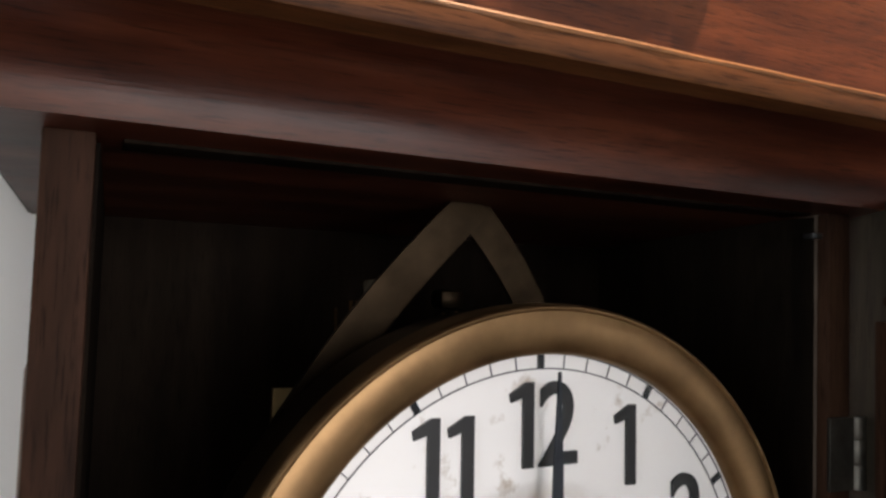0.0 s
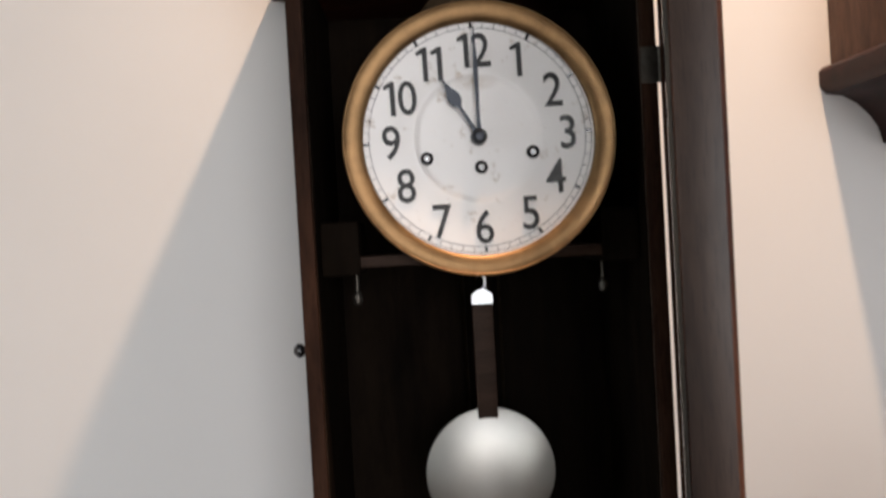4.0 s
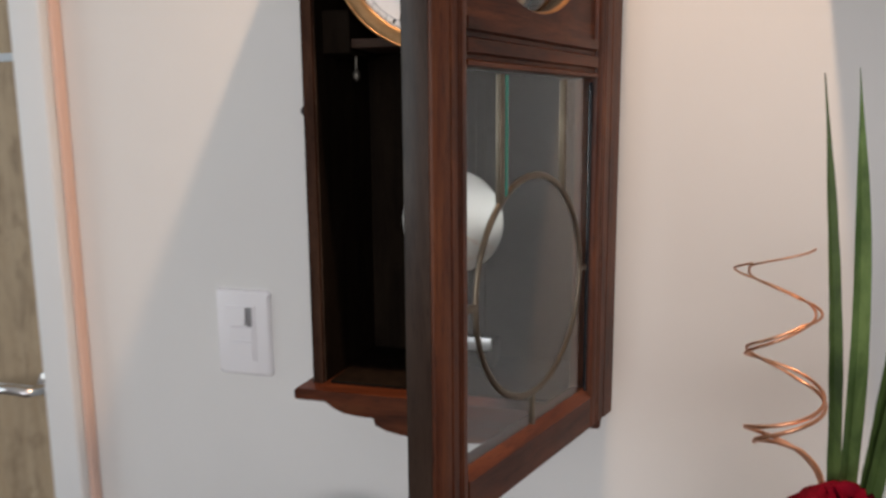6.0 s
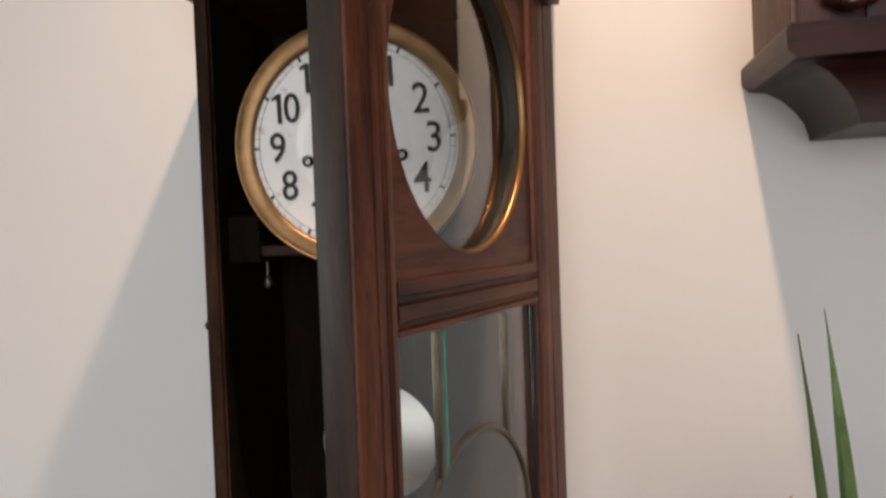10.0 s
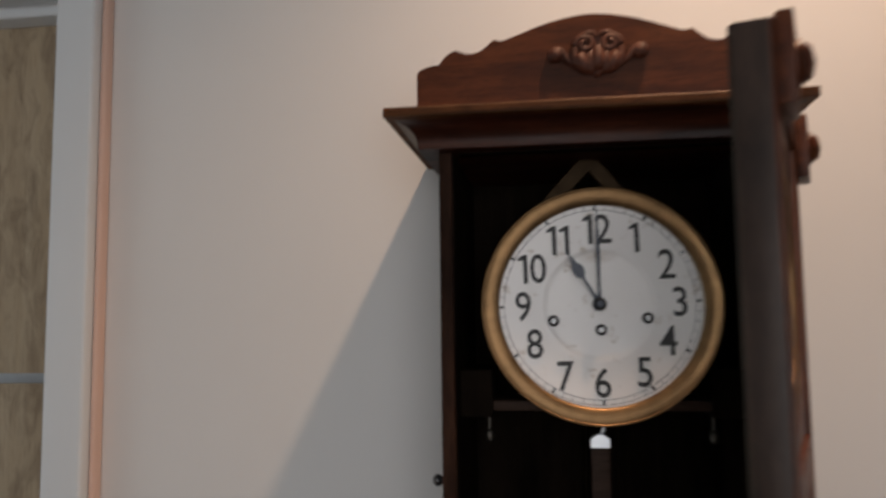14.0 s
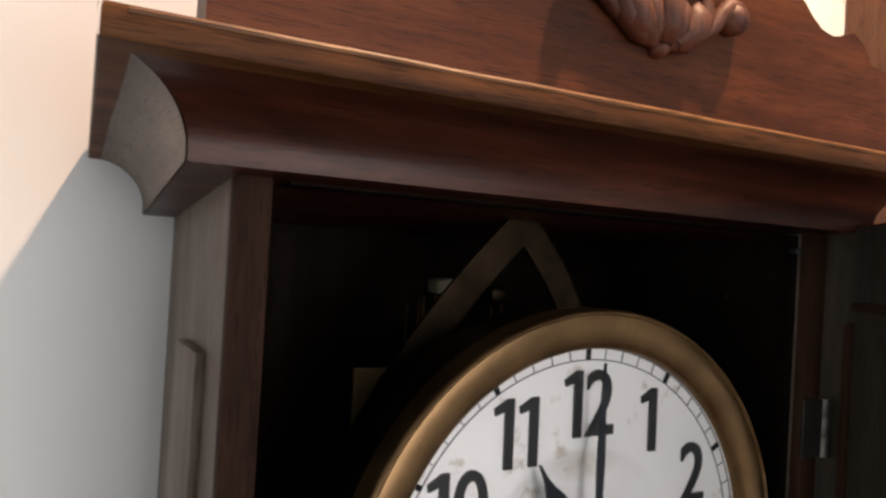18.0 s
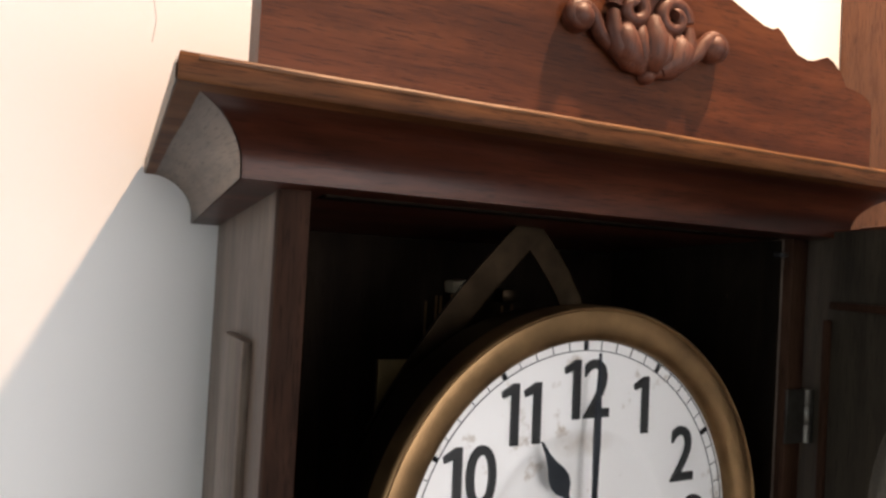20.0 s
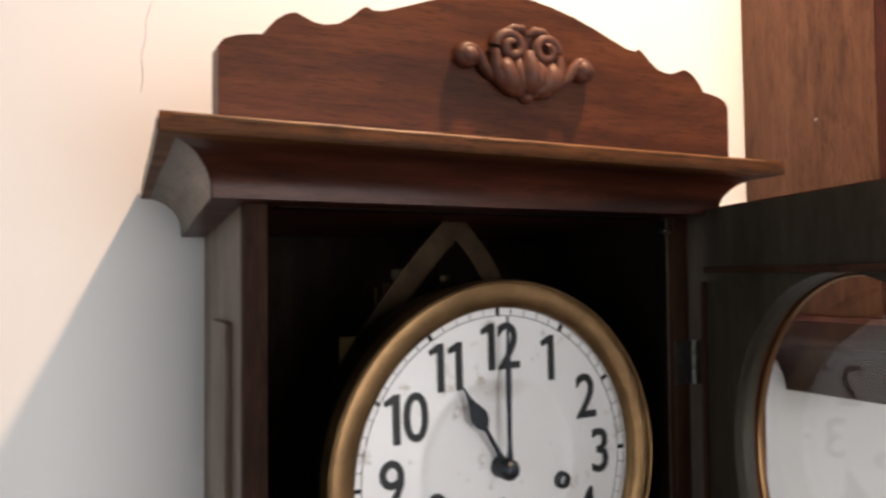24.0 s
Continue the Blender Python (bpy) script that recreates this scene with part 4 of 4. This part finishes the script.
for x in BARS:
    zt = C2C[1] + math.sqrt(0.0865 ** 2 - (x - C2C[0]) ** 2)
    dp("lead_bar", box(x - 0.0026, x + 0.0026, cy - 0.0035, cy + 0.0035, zt, 1.4605, 0.0014), M_LEAD, "round dark lead came")
# bevelled edge of the pane beside the bar, seen as a green line
dp("glass_bevel", box(BARS[1] - 0.0085, BARS[1] - 0.0045, cy + 0.0013, cy + 0.0026, 1.372, 1.4600, 0.0004), M_GREEN, "green bevelled glass edge")
dp("lead_circle", tube(ring_arc(C2C, 0.0850, 0.0875, 0, 2 * math.pi, 72, cy), 0.0030, n=8), M_LEAD, "bronze coloured lead circle", smooth=60)
for x0, x1, z0, z1 in ((GX0, C2C[0] - 0.0845, 1.297, 1.302), (C2C[0] + 0.0845, GX1, 1.297, 1.302), (C2C[0] - 0.0025, C2C[0] + 0.0025, GZ0, 1.2125)):
    dp("lead_tie", box(x0, x1, cy - 0.003, cy + 0.003, z0, z1, 0.0012), M_LEAD)
dp("glazing_bead", box(GX0, GX0 + 0.0045, cy + 0.0015, cy + 0.0045, GZ0, GZ1 - 0.003, 0.001), M_BLACK, "dark glazing bead")

# ---- second clock ----
c2 = thing("wall_clock", (0.58, WALL, 1.595), "dark mahogany wall clock with turned columns and glazed front", "clock")
c2.rotation_euler[1] = radians(-0.7)      # it hangs a little out of plumb
QX0, QX1, QY, QZ0, QZ1 = 0.364, 0.796, -0.004, 1.672, 2.42
part("side_panel", box(QX0, QX0 + 0.016, QY + 0.018, WALL - 0.001, QZ0, QZ1, 0.0015), M_C2SIDE, c2, "tan wooden side")
part("side_panel", box(QX1 - 0.016, QX1, QY + 0.018, WALL - 0.001, QZ0, QZ1, 0.0015), M_C2SIDE, c2, "tan wooden side")
part("back_panel", box(QX0 + 0.016, QX1 - 0.016, WALL - 0.010, WALL - 0.001, QZ0, QZ1, 0), M_IN, c2, "back board coloured near black for shade")
part("top_board", box(QX0 - 0.02, QX1 + 0.02, QY - 0.02, WALL - 0.001, QZ1 + 0.0005, QZ1 + 0.03, 0.004), M_MAHOX, c2)
for x in (QX0, QX1 - 0.050):
    part("front_stile", box(x, x + 0.050, QY, QY + 0.0175, QZ0, QZ1, 0.002), M_MAHO, c2, "red mahogany stile")
part("bottom_rail", box(QX0 + 0.0505, QX1 - 0.0505, QY, QY + 0.0175, QZ0, QZ0 + 0.034, 0.002), M_MAHOX, c2)
part("front_glass", box(QX0 + 0.0495, QX1 - 0.0495, QY + 0.008, QY + 0.0105, QZ0 + 0.033, QZ1, 0), M_GLASS2, c2, "clear front pane", smooth=0)
for x in (QX0 + 0.0255, QX1 - 0.0255):
    pr = [(0, 0.138), (0.0044, 0.138)]
    z = 0.140
    while z < 0.70:
        pr += [(0.0062, z + 0.001), (0.0062, z + 0.003), (0.0046, z + 0.0042), (0.0062, z + 0.0054), (0.0062, z + 0.0074), (0.0042, z + 0.009), (0.0042, z + 0.029)]
        z += 0.030
    pr += [(0, z)]
    col = part("column", lathe(pr, (x, QY - 0.0075, QZ0), "z", 20), M_BLACK, c2, "black ringed half column", smooth=30)
    sx = 1 if x < 0.58 else -1
    lobe = lambda q: 0.5 + 0.75 * math.sin(math.pi * q) ** 0.7
    main = tube([(x, QY - 0.006, QZ0 + 0.140), (x - sx * 0.003, QY - 0.010, QZ0 + 0.122), (x - sx * 0.001, QY - 0.012, QZ0 + 0.104), (x + sx * 0.006, QY - 0.012, QZ0 + 0.084),
                 (x + sx * 0.009, QY - 0.012, QZ0 + 0.064), (x + sx * 0.002, QY - 0.012, QZ0 + 0.044), (x - sx * 0.007, QY - 0.010, QZ0 + 0.024)], 0.0056, None, 12, lobe)
    part("carved_foot", main, M_FOOT, c2, "glossy dark carved bracket under the column", smooth=60)
    part("carved_leaf", tube([(x + sx * 0.010, QY - 0.006, QZ0 + 0.090), (x + sx * 0.012, QY - 0.012, QZ0 + 0.076), (x + sx * 0.004, QY - 0.014, QZ0 + 0.060), (x - sx * 0.006, QY - 0.011, QZ0 + 0.050)], 0.0042, None, 12, lobe), M_FOOT, c2, smooth=60)
    part("carved_leaf", tube([(x - sx * 0.002, QY - 0.007, QZ0 + 0.098), (x - sx * 0.009, QY - 0.011, QZ0 + 0.086), (x - sx * 0.012, QY - 0.009, QZ0 + 0.072)], 0.0046, None, 12, lobe), M_FOOT, c2, smooth=60)
    part("carved_leaf", tube([(x - sx * 0.010, QY - 0.005, QZ0 + 0.042), (x - sx * 0.003, QY - 0.013, QZ0 + 0.034), (x + sx * 0.008, QY - 0.008, QZ0 + 0.040)], 0.0050, None, 10, lobe), M_FOOT, c2, smooth=60)
    scroll = tube([(x - sx * 0.004, QY - 0.009, QZ0 + 0.020), (x + sx * 0.010, QY - 0.012, QZ0 + 0.013), (x + sx * 0.024, QY - 0.012, QZ0 + 0.016), (x + sx * 0.036, QY - 0.010, QZ0 + 0.026), (x + sx * 0.044, QY - 0.008, QZ0 + 0.024), (x + sx * 0.046, QY - 0.007, QZ0 + 0.016)], 0.0074, None, 12, lambda q: 1.1 - 0.35 * q)
    part("carved_scroll", scroll, M_FOOT, c2, "glossy dark carved scroll", smooth=60)
q_o = [(0.352, WALL - 0.001), (0.3525, QY - 0.014), (0.8075, QY - 0.014), (0.808, WALL - 0.001)]
part("base_moulding", loft([[(0.58 + (x - 0.58) * k, y, z) for x, y in q_o] for k, z in ((0.97, 1.646), (0.995, 1.652), (1.0, 1.656), (1.0, 1.668), (0.985, QZ0))]), M_MAHOX, c2, "mahogany base moulding")
prof = [(0.0, 1.6455), (0.012, 1.644), (0.026, 1.636), (0.038, 1.624), (0.046, 1.612), (0.050, 1.598), (0.050, 1.595)]
lo = [(0.362, WALL - 0.001), (0.362, QY - 0.004), (0.798, QY - 0.004), (0.798, WALL - 0.001)]
sgn = [(1, 0), (1, 0.35), (-1, 0.35), (-1, 0)]
part("bracket_cove", loft([[(x + s[0] * d, y + s[1] * d, z) for (x, y), s in zip(lo, sgn)] for d, z in prof]), M_MAHOX, c2, "coved mahogany bracket", smooth=40)
part("side_nail", lathe([(0, -0.0012), (0.0009, -0.0009), (0.0012, 0), (0.0012, 0.002), (0, 0.002)], (QX0 - 0.0004, 0.0685, 1.8408), "x", 10), M_STEEL, c2, "small bright nail head")
p2 = part("pendulum", box(0.503, 0.513, 0.046, 0.050, 1.735, 2.2, 0.001), M_BLACK, c2, "dark pendulum rod")
part("bob", lathe([(0, -0.009), (0.032, -0.008), (0.048, -0.005), (0.058, 0.0), (0.055, 0.004), (0, 0.007)], (0.508, 0.062, 1.820), "y", 56), M_BOB2, p2, "round silvered pendulum bob", smooth=50)
for dx in (-0.026, 0.022):
    part("bob_rod", tube([(0.508 + dx, 0.049, 1.775), (0.508 + dx, 0.049, 2.1)], 0.0022, n=8), M_IRON, p2, "thin dark rod")
for i in range(6):
    part("chime_rod", tube([(0.435 + 0.02 * i, 0.07, 1.70), (0.435 + 0.02 * i, 0.07, 1.730)], 0.006, n=10), M_TUBE, c2, "bright chime tube end")

# ---- chair ----
chair = thing("chair", (-0.11, -0.10, 0), "dark stained wooden chair with an arched slatted back", "chair")
CX, CY = -0.137, 0.030


def rail_z(k):
    """Arched top of the back: high in the middle, dipping, then level ears."""
    a = abs(k)
    return 0.957 - 0.050 * (1 - math.cos(min(1, a / 0.85) * math.pi)) / 2


tops = []
for i in range(25):
    k = -1 + 2 * i / 24
    z, x, y = rail_z(k), CX + 0.158 * k, CY + 0.025 * (1 - k * k)
    tops.append([(x, y - 0.012, z - 0.036), (x, y - 0.012, z - 0.003), (x, y - 0.009, z), (x, y + 0.009, z), (x, y + 0.012, z - 0.003), (x, y + 0.012, z - 0.036)])
part("top_rail", loft(tops), M_CHAIR, chair, "arched top rail", smooth=45)
for s in (-1, 1):
    part("back_post", loft([[(CX + s * 0.143 + dx, y + dy, z) for dx, dy in ((-0.016, -0.013), (0.016, -0.013), (0.016, 0.013), (-0.016, 0.013))] for y, z in ((0.06, 0.0), (0.02, 0.45), (CY, 0.90))]), M_CHAIR, chair)
    part("front_leg", loft([[(CX + s * 0.165 + dx * q, -0.38 + dy * q, z) for dx, dy in ((-0.018, -0.018), (0.018, -0.018), (0.018, 0.018), (-0.018, 0.018))] for q, z in ((0.75, 0.0), (1.0, 0.44))]), M_CHAIR, chair)
for i in range(5):
    x = CX - 0.104 + 0.052 * i
    part("slat", loft([[(x + dx, y + dy + 0.02 * (1 - ((x - CX) / 0.158) ** 2), z) for dx, dy in ((-0.0075, -0.006), (0.0075, -0.006), (0.0075, 0.006), (-0.0075, 0.006))] for y, z in ((0.022, 0.47), (0.028, 0.7), (CY, rail_z((x - CX) / 0.158) - 0.03))]), M_CHAIR, chair)
part("seat", box(CX - 0.19, CX + 0.19, -0.41, 0.02, 0.44, 0.472, 0.008, seg=3), M_CHAIR, chair)

# ---- flower arrangement on a small table ----
FX, FYY = 0.345, -0.195
tbl = thing("side_table", (FX + 0.08, FYY, 0), "dark wooden side table under the flower vase", "table")
part("tabletop", box(FX - 0.10, FX + 0.36, FYY - 0.2, FYY + 0.2, 0.735, 0.76, 0.004), M_CHAIR, tbl)
for dx in (-0.07, 0.33):
    for dy in (-0.17, 0.17):
        part("leg", box(FX + dx - 0.018, FX + dx + 0.018, FYY + dy - 0.018, FYY + dy + 0.018, 0, 0.735, 0.003), M_CHAIR, tbl)

arr = thing("flower_arrangement", (FX + 0.03, FYY, 0.76), "vase of red and navy flowers, blade leaves and copper curls", "flowers")
part("vase", lathe([(0, 0), (0.05, 0), (0.06, 0.02), (0.07, 0.12), (0.06, 0.22), (0.042, 0.29), (0.046, 0.31), (0.040, 0.31), (0.036, 0.28), (0, 0.27)], (FX + 0.03, FYY, 0.76), "z", 36), M_STONE, arr, "dark ceramic vase")


def blade(base, tip, width, bow, twist, seed):
    """A stiff pointed leaf, folded a little along its middle."""
    rnd = random.Random(seed)
    a, b = Vector(base), Vector(tip)
    rows, n = [], 22
    for i in range(n + 1):
        k = i / n
        c = a.lerp(b, k) + Vector(bow) * math.sin(math.pi * k)
        w = width * (0.30 + 0.75 * math.sin(math.pi * min(1, k * 0.9 + 0.1))) * (1 - max(0, (k - 0.78) / 0.22) ** 1.7) + 0.0002
        w *= 1 + 0.05 * rnd.uniform(-1, 1)
        t = twist * k
        d = Vector((math.cos(t), math.sin(t), 0))
        nrm = Vector((-math.sin(t), math.cos(t), 0)) * (w * 0.30)
        th = Vector((-math.sin(t), math.cos(t), 0)) * 0.0009
        rows.append([c - d * w / 2, c + nrm, c + d * w / 2, c + nrm * 1.0 + th, ])
    return loft(rows)


L1, L2, L3, L4 = (0.311, -0.186, 1.456), (0.344, -0.122, 1.462), (0.367, -0.226, 1.447), (0.378, -0.229, 1.457)
part("blade_leaf", blade((0.335, -0.190, 1.09), L1, 0.0088, (0.006, 0, 0), 0.5, 1), M_LEAF, arr, "dark green blade leaf", smooth=60)
part("blade_leaf", blade((0.339, -0.185, 1.09), L2, 0.0120, (0.009, 0, 0), 0.3, 2), M_LEAF2, arr, "pale green blade leaf", smooth=60)
part("blade_leaf", blade((0.340, -0.200, 1.09), L3, 0.0108, (0.003, 0, 0), -0.3, 3), M_LEAF, arr, "green blade leaf", smooth=60)
part("blade_leaf", blade((0.341, -0.203, 1.09), L4, 0.0104, (0.002, 0, 0), 0.2, 4), M_LEAF, arr, "green blade leaf", smooth=60)


def bloom(centre, radius, layers, seed, more=5, wide=0.5, squash=0.7, cup=0.55):
    """A full double flower: rings of cupped, ruffled petals."""
    rnd = random.Random(seed)
    own = bmesh.new()
    for li in range(layers):
        k = li / (layers - 1)
        n = int(4 + more * k)
        R, tilt = radius * (0.22 + 0.78 * k), 1.35 - 1.15 * k
        for p in range(n):
            a = 2 * math.pi * (p + 0.5 * (li % 2) + rnd.uniform(-0.15, 0.15)) / n + li * 0.7
            w = radius * (0.42 + wide * k)
            rows = []
            for i in range(8):
                u = i / 7
                row = []
                for j in range(7):
                    v = -1 + j / 3
                    rr = R * (0.15 + 0.85 * u * math.cos(tilt * 0.35 * u))
                    hh = squash * radius * (1 - k * 0.95) + R * 0.75 * u * math.sin(tilt) * (1 - 0.25 * u) - 0.16 * radius * k * u * u
                    side = v * w * math.sin(math.pi * (0.12 + 0.66 * u)) * 0.75
                    hh += -cup * 0.22 * w * v * v + 0.014 * radius * math.sin(4 * v + p * 2 + li) * u
                    row.append((centre[0] + rr * math.cos(a) - side * math.sin(a), centre[1] + rr * math.sin(a) + side * math.cos(a), centre[2] + hh))
                rows.append(row)
            loft(rows, own, closed=False, caps=False)
    bmesh.ops.rotate(own, cent=Vector(centre), verts=own.verts, matrix=Matrix.Rotation(rnd.uniform(0.25, 0.5), 3, "X"))
    return own


def flower(c, r, layers, seed, mat, label, more=5, wide=0.5):
    f = part("flower", bloom(c, r, layers, seed, more, wide), mat, arr, label, smooth=60)
    part("stem", tube([(c[0], c[1], c[2]), (FX + 0.02, FYY + 0.03, 1.10), (FX + 0.03, FYY, 1.03)], 0.0022, n=6), M_TWIG, f)
    return f


flower((0.339, -0.205, 1.158), 0.042, 7, 11, M_RED, "full dark red flower")
flower((0.302, -0.195, 1.130), 0.036, 6, 12, M_RED, "full dark red flower")
flower((0.376, -0.185, 1.122), 0.044, 6, 13, M_RED, "full dark red flower")
flower((0.417, -0.20, 1.251), 0.047, 4, 14, M_NAVY, "full navy blue flower", 2, 0.75)
flower((0.426, -0.20, 1.135), 0.032, 5, 15, M_PEACH, "pale peach flower")


def curl(base, top, r0, r1, turns, seed, thick=0.0018):
    """A dried twig wound into loose, uneven loops."""
    rnd = random.Random(seed)
    kinks = [(rnd.uniform(0.8, 1.2), rnd.uniform(-0.007, 0.007)) for _ in range(40)]
    pts = []
    n = int(30 * turns)
    for i in range(n + 1):
        k = i / n
        c = Vector(base).lerp(Vector(top), k)
        a = 2 * math.pi * turns * k + seed
        q = turns * k * 3
        e0, e1 = kinks[int(q) % 40], kinks[(int(q) + 1) % 40]
        w = q - int(q)
        g, dz = e0[0] + (e1[0] - e0[0]) * w, e0[1] + (e1[1] - e0[1]) * w
        r = (r0 + (r1 - r0) * k) * g
        pts.append(c + Vector((r * math.cos(a), r * math.sin(a), dz)))
    return tube(pts, thick, n=6, taper=lambda q: 1.25 - 0.75 * q)


for base, top, r0, r1, turns, seed in (((0.318, -0.125, 1.095), (0.308, -0.062, 1.330), 0.024, 0.030, 3.7, 1), ((0.3165, -0.123, 1.097), (0.306, -0.060, 1.312), 0.025, 0.029, 3.45, 1.12),
                                       ((0.400, -0.17, 1.15), (0.425, -0.165, 1.325), 0.012, 0.018, 2.4, 3)):
    part("copper_curl", curl(base, top, r0, r1, turns, seed), M_COPPER, arr, "curled copper coloured twig", smooth=60)


def looped(bend, loop, y):
    """A wire that swings round in an open bend and closes in a small upright loop."""
    (bx, bz, ba, bb), (lx, lz, la, lb) = bend, loop
    pts = [(bx + ba * math.cos(k), y + 0.006 * math.sin(k), bz + bb * math.sin(k)) for k in (radians(-112 + 8.6 * i) for i in range(20))]
    if la:
        pts += [(lx + la * math.cos(k), y + 0.004 * math.cos(k), lz + lb * math.sin(k)) for k in (radians(-20 + 12 * i) for i in range(27))]
    return tube(pts, 0.0016, n=6, taper=lambda q: 1.2 - 0.4 * q)


for bend, loop, y in (((0.381, 1.192, 0.0165, 0.0220), (0.3745, 1.221, 0.0150, 0.0095), -0.190),
                      ((0.379, 1.190, 0.0195, 0.0235), (0.3755, 1.219, 0.0165, 0.0100), -0.187),
                      ((0.386, 1.197, 0.0250, 0.0320), (0, 0, 0, 0), -0.184)):
    part("copper_curl", looped(bend, loop, y), M_COPPER, arr, "looped copper coloured twig", smooth=60)
